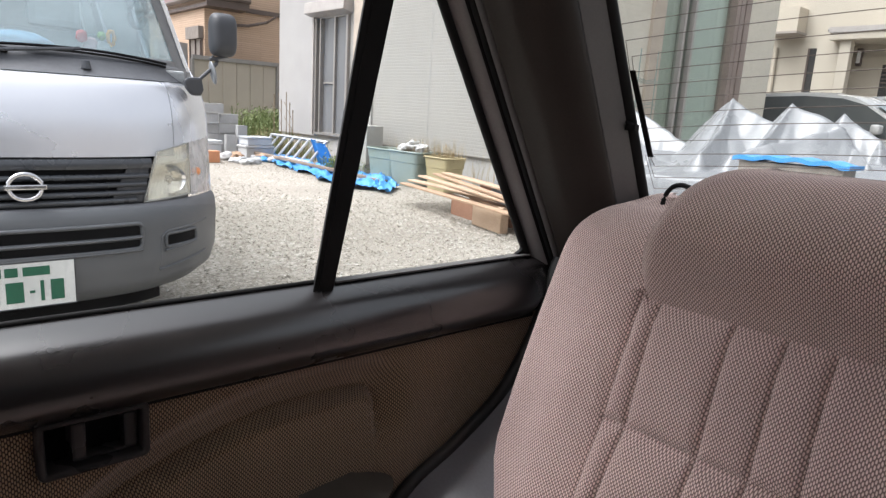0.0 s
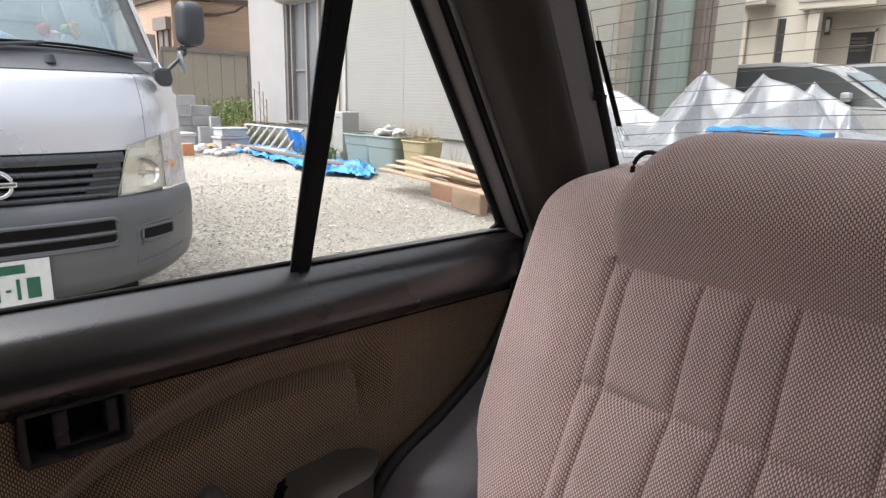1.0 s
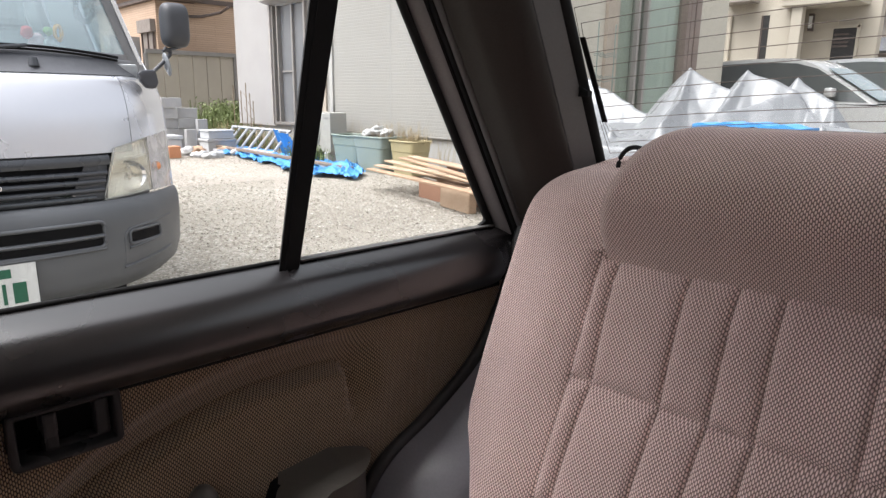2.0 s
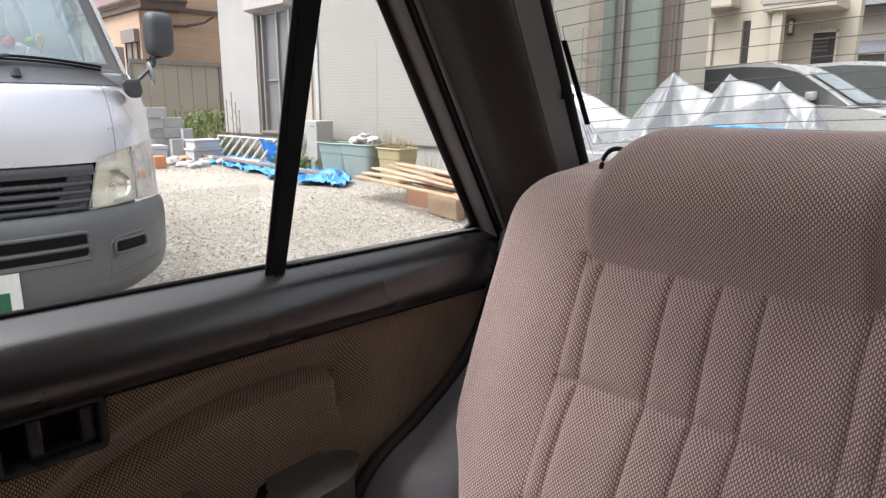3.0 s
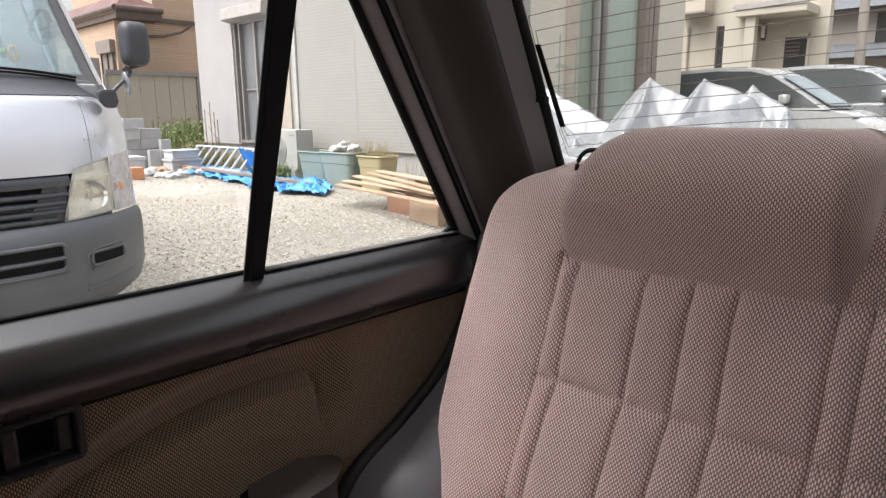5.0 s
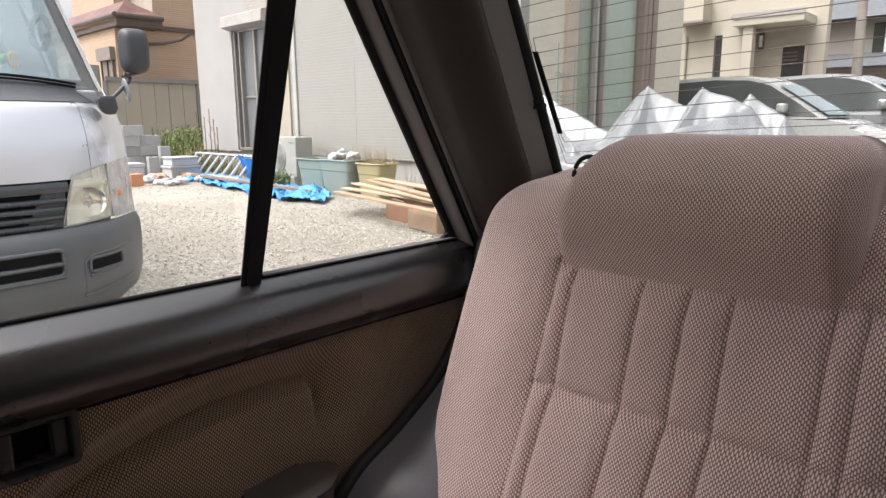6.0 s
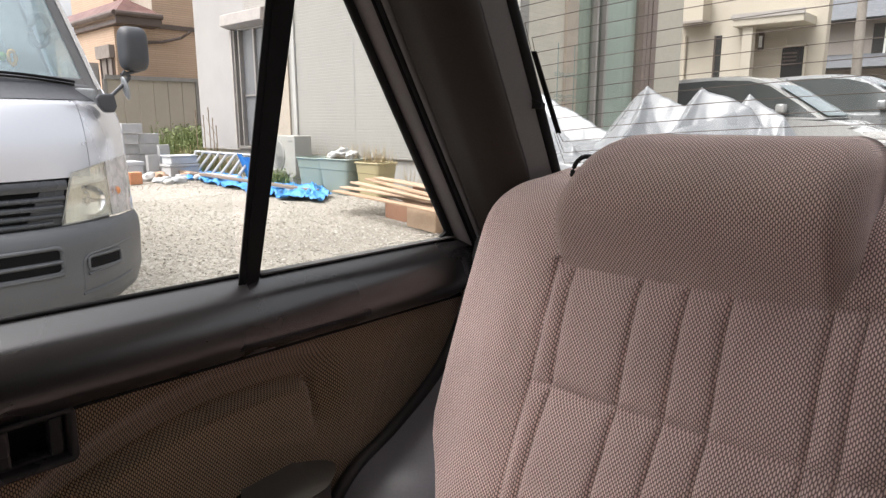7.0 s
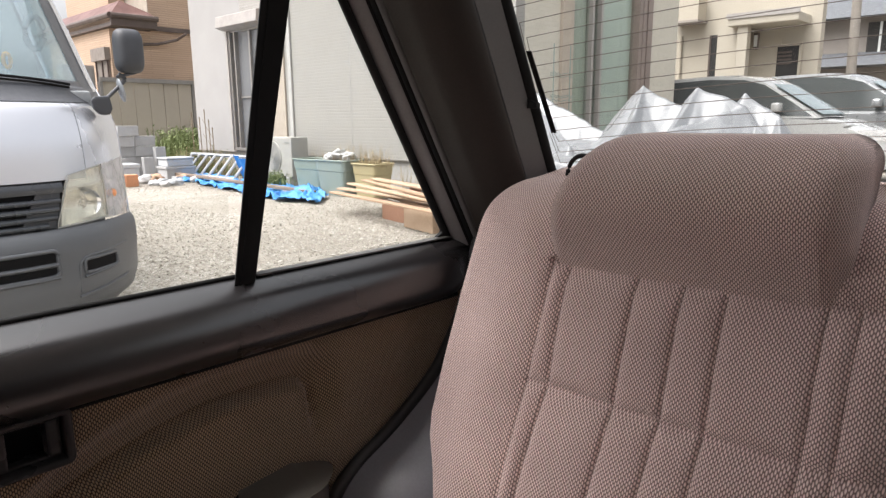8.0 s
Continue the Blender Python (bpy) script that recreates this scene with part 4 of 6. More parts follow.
def van_patch(c, out=0.0, n=12, m=8, deep=0.012, bulge=0.0):
    """A curved panel on the van's nose; c: its four corners as (offset from the middle, height)."""
    def at(u, v):
        a = [c[0][k] + (c[1][k] - c[0][k]) * u for k in (0, 1)]
        b = [c[3][k] + (c[2][k] - c[3][k]) * u for k in (0, 1)]
        d, z = a[0] + (b[0] - a[0]) * v, a[1] + (b[1] - a[1]) * v
        return van_point(d, z, out + bulge * math.sin(math.pi * v))
    return thicken(grid(n, m, at), (-deep, 0, 0))


van = thing("van", "silver one-box van with grey plastic bumper and black grille", "van", (-5.0, VC, 0))


def rect(d0, d1, z0, z1):
    return [(d0, z0), (d1, z0), (d1, z1), (d0, z1)]


def band(z0, z1, n=40, m=8, full=True, out=0.0):
    """A whole strip of the nose, from flank to flank."""
    def at(u, v):
        z = z0 + (z1 - z0) * v
        w = lerp_table(VAN, z)[1]
        a = (2 * u - 1)
        d = w * math.copysign(1 - (1 - abs(a)) ** 1.4, a)
        return van_point(d, z, out)
    return thicken(grid(n, m, at), (-0.02, 0, 0))


bumper = part("bumper", band(0.28, 0.660, 60, 20, out=0.012), M_BUMPER, van, "weathered grey plastic bumper", smooth=True)
part("bonnet", van_patch(rect(-0.585, 0.585, 0.845, 1.146), n=40, m=14), M_SILVER, van, smooth=True)
for s in (-1, 1):
    part("wing", thicken(grid(14, 12, lambda u, v: van_point(s * (0.5875 + (lerp_table(VAN, 0.905 + 0.242 * v)[1] - 0.5875) * u), (0.878 + 0.037 * u) * (1 - v) + 1.147 * v)), (-0.012, 0, 0)), M_SILVER, van, smooth=True)
part("nose_panel", van_patch(rect(-0.440, 0.440, 0.66, 0.841), out=-0.014), M_GRILLE, van, smooth=True)
# black backing added behind the panels so that their gaps stay dark
part("gap_shade_backing", band(0.70, 1.145, 60, 10, out=-0.080), M_BLACK, van)
part("cowl", van_patch([(-0.722, 1.150), (0.722, 1.150), (0.768, 1.219), (-0.768, 1.219)], out=0.002, n=40, m=6), M_FRIT, van, "dark grey cowl under the windshield", smooth=True)
part("windshield_border", thicken(grid(40, 20, lambda u, v: van_point((2 * u - 1) * 0.758 * (1 - 0.09 * v), 1.215 + 0.64 * v, -0.012)), (-0.001, 0, 0)), M_VANGLASS, van, "tinted windshield", smooth=True).visible_shadow = False
for s in (-1, 1):
    part("border", thicken(grid(6, 20, lambda u, v: van_point(s * (0.688 + 0.072 * u - 0.066 * v), 1.215 + 0.64 * v, -0.006)), (-0.003, 0, 0)), M_FRIT, van, "grey printed glass border", smooth=True)
    part("screen_pillar", thicken(grid(8, 24, lambda u, v: van_point(s * (0.760 - 0.068 * v + (lerp_table(VAN, 1.205 + 0.645 * v)[1] - 0.760 + 0.068 * v) * u), 1.205 + 0.645 * v, 0.0)), (-0.03, 0, 0)), M_SILVER, van, "silver windshield pillar", smooth=True)
    part("pillar_foot", thicken(grid(8, 6, lambda u, v: van_point(s * (0.724 + 0.042 * v + (lerp_table(VAN, 1.148 + 0.060 * v)[1] - 0.724 - 0.042 * v) * u), 1.148 + 0.060 * v, -0.001)), (-0.02, 0, 0)), M_FRIT, van, smooth=True)
part("lower_border", van_patch(rect(-0.70, 0.70, 1.217, 1.245), out=-0.004, n=30, m=3, deep=0.004), M_FRIT, van, smooth=True)
part("roof_front", band(1.85, 1.98, 40, 6), M_SILVER, van, smooth=True)
part("roof", box(-7.4, -3.75, VC - 0.62, VC + 0.62, 1.955, 1.98), M_SILVER, van)
for s in (-1, 1):
    def flank(u, v, s=s):
        zz = 0.30 + 1.68 * v
        xf, w = lerp_table(VAN, max(zz, 0.40))
        x0 = xf - 0.335
        return Vector((x0 + (-7.4 - x0) * u, VC + s * (w - 0.002), zz))
    fb = bmesh.new()
    for u0, u1, v0, v1 in ((0.0, 1.0, 0.215, 0.55), (0.0, 0.02, 0.55, 0.90), (0.13, 0.145, 0.55, 0.90), (0.30, 0.34, 0.55, 0.90), (0.0, 1.0, 0.90, 1.0), (0.16, 1.0, 0.0, 0.215), (0.95, 1.0, 0.55, 0.90), (0.60, 0.64, 0.55, 0.90)):
        grid(12, 8, lambda u, v: flank(u0 + (u1 - u0) * u, v0 + (v1 - v0) * v), fb)
    part("side_panel", thicken(fb, (0, -s * 0.02, 0)), M_SILVER, van, smooth=True)
    part("side_window", grid(20, 8, lambda u, v: flank(0.02 + 0.93 * u, 0.55 + 0.35 * v) + Vector((0, -s * 0.012, 0))), M_VANGLASS, van, smooth=True).visible_shadow = False
    for x in (-4.05, -6.5):
        w = bmesh.new()
        bmesh.ops.create_cone(w, cap_ends=True, segments=36, radius1=0.32, radius2=0.32, depth=0.2, matrix=Matrix.Translation((x, VC + s * 0.67, 0.32)) @ Matrix.Rotation(radians(90), 4, "X"))
        tyre = part("wheel", w, M_TYRE, van, "black tyre on a grey steel wheel")
        w = bmesh.new()
        bmesh.ops.create_cone(w, cap_ends=True, segments=24, radius1=0.19, radius2=0.17, depth=0.03, matrix=Matrix.Translation((x, VC + s * 0.775, 0.32)) @ Matrix.Rotation(radians(90), 4, "X"))
        part("rim", w, M_SILVER, tyre)
part("underbody", box(-7.35, -3.25, VC - 0.68, VC + 0.68, 0.30, 0.45), M_BLACK, van)
part("tail", box(-7.42, -7.38, VC - 0.82, VC + 0.82, 0.3, 1.95), M_SILVER, van)
part("cab_floor", box(-5.2, -3.2, VC - 0.75, VC + 0.75, 0.60, 0.66), M_DASH, van)
# added pale panel gives the cab its bright background
part("cab_bulkhead", box(-5.25, -5.2, VC - 0.74, VC + 0.74, 0.66, 1.90), M_VANSEAT, van)
part("headlining", box(-5.2, -3.8, VC - 0.60, VC + 0.60, 1.91, 1.94), M_HEADLINER, van)

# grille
# the black plate supplies the shade between the slats
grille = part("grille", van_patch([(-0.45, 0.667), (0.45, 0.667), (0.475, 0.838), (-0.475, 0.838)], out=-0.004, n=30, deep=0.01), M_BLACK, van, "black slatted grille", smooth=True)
part("grille_top", van_patch(rect(-0.47, 0.47, 0.800, 0.838), out=0.012, n=30, m=5, deep=0.02, bulge=0.006), M_GRILLE, grille, smooth=True)
for z, d in ((0.770, 0.455), (0.738, 0.445), (0.706, 0.435), (0.677, 0.40)):
    part("slat", van_patch(rect(-d, d, z - 0.010, z + 0.010), out=0.010, n=30, m=5, deep=0.018, bulge=0.008), M_GRILLE, grille, smooth=True)
for s in (-1, 1):
    part("grille_end", van_patch([(s * 0.30, 0.667), (s * 0.435, 0.667), (s * 0.46, 0.80), (s * 0.37, 0.80)], out=0.004, n=8, m=10, deep=0.01), M_GRILLE, grille, smooth=True)
ring = tube([Vector((van_x(0, 0.742) + 0.040, VC + 0.016 + 0.052 * math.cos(a), 0.744 + 0.046 * math.sin(a))) for a in (2 * math.pi * k / 36 for k in range(36))], 0.0085, 10, closed=True)
badge = part("badge", ring, M_CHROME, van, "chrome ring and bar badge", smooth=True)
part("badge_bar", box(van_x(0, 0.742) + 0.030, van_x(0, 0.742) + 0.050, VC - 0.050, VC + 0.082, 0.735, 0.753), M_CHROME, badge, bevel=0.004)

# lamps
for s in (-1, 1):
    c = [(s * 0.428, 0.664), (s * 0.663, 0.676), (s * 0.660, 0.895), (s * 0.500, 0.862)]
    def bowl_at(u, v, c=c):
        a = [c[0][k] + (c[1][k] - c[0][k]) * u for k in (0, 1)]
        b = [c[3][k] + (c[2][k] - c[3][k]) * u for k in (0, 1)]
        w = v / 0.66 if v < 0.66 else (v - 0.66) / 0.34
        deep = 0.026 if v < 0.66 else 0.014
        return van_point(a[0] + (b[0] - a[0]) * v, a[1] + (b[1] - a[1]) * v, -0.012 - deep * (math.sin(math.pi * u) * math.sin(math.pi * min(1, w))) ** 0.6 + 0.0045 * math.cos(u * 75) * (1 if v < 0.66 else 0.2))
    lamp = part("headlight", thicken(grid(120, 30, bowl_at), (-0.006, 0, 0)), M_REFLECTOR, van, "slightly yellowed headlight", smooth=True)
    part("lens", van_patch(c, out=0.008, n=14, m=14, deep=0.003, bulge=0.008), M_LENS, lamp, smooth=True).visible_shadow = False
    bulb = bmesh.new()
    bmesh.ops.create_uvsphere(bulb, u_segments=16, v_segments=10, radius=0.016, matrix=Matrix.Translation(van_point(s * 0.56, 0.745, -0.022)))
    part("bulb", bulb, M_LENSCLEAR, lamp, smooth=True)
    dish = grid(28, 8, lambda u, v: van_point(s * 0.560, 0.745, -0.010) + Vector((-0.030 * (1 - v * v), 0.066 * v * math.cos(2 * math.pi * u), 0.060 * v * math.sin(2 * math.pi * u))))
    part("dish", dish, M_DISH, lamp, smooth=True)
    part("divider", van_patch([(s * 0.482, 0.806), (s * 0.660, 0.818), (s * 0.660, 0.828), (s * 0.484, 0.815)], out=0.004, n=8, m=2, deep=0.02), M_REFLECTOR, lamp, smooth=True)
    part("rim", tube([van_point(a[0] + (b[0] - a[0]) * k / 10, a[1] + (b[1] - a[1]) * k / 10, 0.010) for a, b in zip(c, c[1:] + c[:1]) for k in range(10)], 0.003, 6, closed=True), M_LAMPRIM, lamp, smooth=True)
    c = [(s * 0.669, 0.666), (s * 0.815, 0.664), (s * 0.815, 0.915), (s * 0.667, 0.897)]
    side = part("side_lamp", van_patch(c, out=0.004, n=10, m=10, deep=0.004), M_LENSCLEAR, van, "clear side lamp lens", smooth=True)
    side.visible_shadow = False
    part("side_reflector", van_patch(c, out=-0.020, n=12, m=10, deep=0.006, bulge=-0.012), M_SIDEBOWL, side, smooth=True)
    bulb = bmesh.new()
    bmesh.ops.create_uvsphere(bulb, u_segments=14, v_segments=10, radius=0.020, matrix=Matrix.Translation(van_point(s * 0.715, 0.765, -0.012)))
    part("amber_bulb", bulb, M_AMBER, side, "amber turn signal bulb", smooth=True)

# bumper relief
# black patches on the bumper face stand in for the shade inside its slots
for z0, z1 in ((0.542, 0.582), (0.490, 0.522)):
    part("slot_shade_patch", van_patch(rect(-0.395, 0.395, z0, z1), out=0.0145, n=30, m=4, deep=0.01), M_BLACK, bumper, smooth=True)
for z in (0.532, 0.480):
    part("bumper_rib", van_patch(rect(-0.405, 0.405, z - 0.008, z + 0.008), out=0.016, n=30, m=4, deep=0.01, bulge=0.008), M_BUMPER, bumper, smooth=True)
for s in (-1, 1):
    ring_pts = [van_point(s * d, z, 0.012) for d, z in ((0.485, 0.40), (0.487, 0.50), (0.500, 0.528), (0.525, 0.540), (0.62, 0.546), (0.735, 0.556))]
    part("fog_surround", tube(spline(ring_pts, 40), 0.0055, 8), M_BUMPER, bumper, smooth=True)
    # surface patch in black, for the shade of the fog opening
    part("fog_shade_patch", van_patch(rect(s * 0.515, s * 0.660, 0.480, 0.524), out=0.0145, n=8, m=4, deep=0.01), M_BLACK, bumper)
    part("fog_ledge", van_patch([(s * 0.505, 0.454), (s * 0.680, 0.468), (s * 0.680, 0.480), (s * 0.505, 0.466)], out=0.016, n=8, m=4, deep=0.01, bulge=0.008), M_BUMPER, bumper, smooth=True)
    part("lower_rib", van_patch([(s * 0.48, 0.372), (s * 0.735, 0.400), (s * 0.735, 0.414), (s * 0.48, 0.386)], out=0.012, n=14, m=4, deep=0.01, bulge=0.010), M_BUMPER, bumper, smooth=True)
# black strip added below the bumper in place of the shade there
part("under_bumper_shade", van_patch(rect(-0.52, 0.52, 0.22, 0.29), out=-0.03, n=20, m=4), M_BLACK, van)

def slot_rim(d0, d1, z0, z1, r, thick, out=0.0145):
    pts = []
    for cd, cz, a0 in ((d1 - r, z1 - r, 0), (d0 + r, z1 - r, 90), (d0 + r, z0 + r, 180), (d1 - r, z0 + r, 270)):
        for k in range(5):
            a = radians(a0 + 22.5 * k)
            pts.append((cd + r * math.cos(a), cz + r * math.sin(a)))
    fine = []
    for (d_a, z_a), (d_b, z_b) in zip(pts, pts[1:] + pts[:1]):
        n = max(1, int(abs(d_b - d_a) / 0.03))
        fine += [(d_a + (d_b - d_a) * k / n, z_a + (z_b - z_a) * k / n) for k in range(n)]
    part("slot_rim", tube([van_point(d, z, out) for d, z in fine], thick, 8, closed=True), M_BUMPER, bumper, smooth=True)


slot_rim(-0.405, 0.405, 0.486, 0.588, 0.022, 0.008)
for s in (-1, 1):
    slot_rim(*sorted((s * 0.508, s * 0.668)), 0.474, 0.530, 0.014, 0.007)

# number plate with plain bars
px = van_x(0, 0.4) + 0.025
plate = part("number_plate", box(px, px + 0.004, VC - 0.18, VC + 0.15, 0.308, 0.473), M_PLATE, van, "white number plate with green bars", bevel=0.001)
PLATE_BARS = [(-0.105, -0.065, 0.425, 0.458), (-0.055, -0.015, 0.425, 0.458), (0.0, 0.085, 0.425, 0.458), (-0.135, -0.075, 0.328, 0.405), (-0.055, 0.0, 0.328, 0.405), (0.018, 0.035, 0.360, 0.370), (0.052, 0.064, 0.328, 0.405), (0.085, 0.128, 0.328, 0.405)]
for d0, d1, z0, z1 in PLATE_BARS:
    part("plate_bar", box(px + 0.0035, px + 0.0055, VC - 0.015 + d0, VC - 0.015 + d1, z0, z1), M_PLATEINK, plate)
part("plate_frame", tube([(px + 0.002, VC + d, z) for d, z in ((-0.182, 0.306), (0.152, 0.306), (0.152, 0.475), (-0.182, 0.475))], 0.003, 6, closed=True), M_GRILLE, plate)

# wipers
for s, a, b in ((1, -0.10, 0.62), (-1, -0.62, 0.02)):
    pts = [van_point(a + (b - a) * t, 1.226 + 0.030 * math.sin(math.pi * t) * 0.6 + 0.010 * (1 - t), 0.022) for t in (k / 16 for k in range(17))]
    wiper = part("wiper", tube(pts, 0.006, 6), M_BLACK, van, "black windshield wiper")
    part("blade", tube([p + Vector((-0.006, 0, -0.012)) for p in pts[4:]], 0.005, 6), M_RUBBER, wiper)
    part("arm", tube([van_point(a - 0.02, 1.185, 0.01), van_point(a + 0.05, 1.215, 0.03), van_point((a + b) / 2, 1.250, 0.028)], 0.008, 6), M_GRILLE, wiper)
nozzle = bmesh.new()
bmesh.ops.create_cone(nozzle, cap_ends=True, segments=14, radius1=0.02, radius2=0.014, depth=0.03, matrix=Matrix.Translation(van_point(0.27, 1.19, 0.012)))
part("wiper_cap", nozzle, M_GRILLE, van)

# door mirror on its arm
mirror = part("door_mirror", grid(1, 1, lambda u, v: (-3.05, 1.20 + 0.01 * u, 1.3 + 0.01 * v)), M_MIRROR, van, "dark grey door mirror on a bent arm")


def mirror_shell(u, v):
    a, b = 2 * math.pi * u, math.pi * (v - 0.5)
    sx = math.copysign(abs(math.cos(a)) ** 0.45, math.cos(a)) * math.cos(b) ** 0.5
    sz = math.copysign(abs(math.sin(a)) ** 0.45, math.sin(a)) * math.cos(b) ** 0.5
    return Vector((-3.03 + 0.055 * math.sin(b), 1.212 + 0.060 * sx, 1.374 + 0.095 * sz))


part("housing", grid(40, 16, mirror_shell), M_MIRROR, mirror, smooth=True)
part("arm", tube(spline([(-3.03, 1.16, 1.275), (-3.03, 1.185, 1.255), (-3.03, 1.16, 1.225), (-3.02, 1.125, 1.195), (-3.01, 1.095, 1.17)], 16), 0.009, 8), M_MIRROR, mirror, smooth=True)
part("arm_fork", tube(spline([(-3.03, 1.15, 1.262), (-3.03, 1.19, 1.272), (-3.03, 1.235, 1.285)], 8), 0.007, 8), M_MIRROR, mirror, smooth=True)
part("foot", prism([(-3.04, 1.030, 1.160), (-3.04, 1.050, 1.176), (-3.04, 1.108, 1.180), (-3.04, 1.118, 1.125), (-3.04, 1.104, 1.098), (-3.04, 1.066, 1.098), (-3.04, 1.040, 1.128)], (0.06, -0.012, 0)), M_MIRROR, mirror, "dark grey mirror foot", bevel=0.014)
low = bmesh.new()
bmesh.ops.create_uvsphere(low, u_segments=20, v_segments=12, radius=1, matrix=Matrix.Translation((-3.03, 1.165, 1.205)) @ Matrix.Rotation(radians(12), 4, "X") @ Matrix.Diagonal((0.03, 0.010, 0.052, 1)))
part("lower_mirror", low, M_LOWMIRROR, mirror, "small round convex mirror", smooth=True)

# what shows through the windshield
part("dashboard", prism([(-3.06, VC - 0.70, 1.20), (-3.50, VC - 0.72, 1.22), (-3.55, VC - 0.72, 0.9), (-3.10, VC - 0.68, 0.9)], (0, 1.40, 0)), M_DASH, van, bevel=0.01)
for d in (-0.40, 0.40):
    part("van_seat", box(-4.25, -4.12, VC + d - 0.25, VC + d + 0.25, 0.68, 1.40), M_VANSEAT, van, bevel=0.04)
    part("van_headrest", box(-4.22, -4.14, VC + d - 0.13, VC + d + 0.13, 1.41, 1.60), M_VANSEAT, van, bevel=0.04)
part("grab_handle", tube([(-3.50 + 0.02 * math.sin(a), 0.985 + 0.038 * math.cos(a), 1.475 + 0.068 * math.sin(a)) for a in (2 * math.pi * k / 20 for k in range(20))], 0.015, 8, closed=True), M_DASH, van, smooth=True)
rear_mirror = part("inner_mirror", box(-3.30, -3.27, VC - 0.12, VC + 0.12, 1.66, 1.73), M_BLACK, van, bevel=0.01)


def blob(name, label, at, size, material, seed=0, rough_amount=0.25, category="toy"):
    bm = bmesh.new()
    bmesh.ops.create_icosphere(bm, subdivisions=3, radius=1)
    for v in bm.verts:
        k = 1 + rough_amount * noise.noise(v.co * 1.7 + Vector((seed, 0, 0)))
        v.co = Vector((v.co.x * size[0], v.co.y * size[1], v.co.z * size[2])) * k + Vector(at)
    bmesh.ops.translate(bm, verts=bm.verts, vec=-Vector(at))
    bmesh.ops.recalc_face_normals(bm, faces=bm.faces)
    me = bpy.data.meshes.new(name)
    bm.to_mesh(me)
    bm.free()
    me.shade_smooth()
    me.materials.append(material)
    ob = new(name, me)
    ob.location = at
    return tagged(ob, label, category)


loop = part("ornament", tube([(-3.12, 0.767 + 0.013 * math.cos(a), 1.315 + 0.028 * math.sin(a)) for a in (2 * math.pi * k / 16 for k in range(16))], 0.008, 8, closed=True), M_TOY_O, None, "", smooth=True)
tagged(loop, "small orange cloth loop ornament on the van dashboard", "ornament")
blob("ornament", "small green cloth ornament on the van dashboard", (-3.12, 0.731, 1.320), (0.016, 0.018, 0.018), M_TOY_G, 2, category="ornament")
blob("ornament", "small red cloth ornament on the van dashboard", (-3.12, 0.655, 1.310), (0.018, 0.022, 0.024), M_TOY_R, 3, category="ornament")
blob("ornament", "small white plush ornament on the van dashboard", (-3.13, 0.738, 1.272), (0.020, 0.034, 0.030), M_STYRO, 5, 0.4, category="ornament")
blob("ornament", "small pale pink cloth ornament on the van dashboard", (-3.13, 0.69, 1.275), (0.020, 0.030, 0.034), M_TOY_P, 6, 0.4, category="ornament")
blob("folded_cloth", "pale blue folded cloth on the van dashboard", (-3.22, 0.42, 1.265), (0.06, 0.15, 0.045), M_TOY_B, 4, category="cloth")

# ---- white house with the long side wall ----
WY, WX0, WX1, WYB = 6.65, -13.42, -5.0, 11.25
house = thing("white_house", "white house with embossed siding and grey concrete footing", "house", (-9.2, 9.2, 0))
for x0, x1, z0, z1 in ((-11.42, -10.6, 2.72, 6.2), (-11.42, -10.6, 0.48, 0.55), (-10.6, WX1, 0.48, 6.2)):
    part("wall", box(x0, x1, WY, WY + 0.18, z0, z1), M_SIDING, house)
for x0, x1, z0, z1 in ((WX0, -11.78, 0.48, 6.2), (-11.78, -11.42, 2.72, 6.2), (-11.78, -11.42, 0.48, 0.55)):
    part("wall", box(x0, x1, WY - 0.002, WY + 0.18, z0, z1), M_PLAINWALL, house)
part("footing", box(WX0 + 0.03, WX1 - 0.03, WY + 0.03, WYB - 0.03, -0.1, 0.47), M_CONCRETE, house, "grey concrete footing")
part("drip_edge", box(WX0, WX1, WY - 0.02, WY + 0.02, 0.465, 0.482), M_ALU, house, "dark metal drip edge")
part("wall_end", box(WX0 + 0.002, WX0 + 0.18, WY + 0.18, WYB, 0.48, 6.2), M_PLAINWALL, house)
part("wall_back", box(WX0 + 0.18, WX1 - 0.18, WYB - 0.18, WYB, 0.48, 6.2), M_PLAINWALL, house)
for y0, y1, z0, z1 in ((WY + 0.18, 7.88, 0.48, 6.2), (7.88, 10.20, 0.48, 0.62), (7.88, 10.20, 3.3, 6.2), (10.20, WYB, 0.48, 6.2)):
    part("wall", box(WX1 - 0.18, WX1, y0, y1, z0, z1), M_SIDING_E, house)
part("roof", prism([(WX0 - 0.4, WY - 0.5, 6.2), (WX0 - 0.4, WYB + 0.5, 6.2), (WX0 - 0.4, (WY + WYB) / 2, 7.8)], (WX1 - WX0 + 0.8, 0, 0)), M_GREYROOF, house)
for x in (-8.23, -5.6):
    part("joint_strip", box(x - 0.008, x + 0.008, WY - 0.004, WY + 0.01, 0.5, 6.1), M_PLAINWALL, house)

# the tall sash window with its shutter box
win = part("window", box(-11.80, -11.74, WY - 0.06, WY + 0.10, 0.55, 2.72), M_ALU, house, "tall grey sash window under a shutter box")
part("frame_post", box(-10.66, -10.60, WY - 0.06, WY + 0.10, 0.55, 2.72), M_ALU, win)
part("frame_post", box(-11.66, -11.62, WY - 0.03, WY + 0.06, 0.55, 2.72), M_ALU, win)
part("frame_sill", box(-11.80, -10.60, WY - 0.07, WY + 0.10, 0.51, 0.56), M_ALU, win)
part("pane", box(-11.74, -10.66, WY + 0.05, WY + 0.06, 0.56, 2.72), M_SASH, win, "dim grey pane")
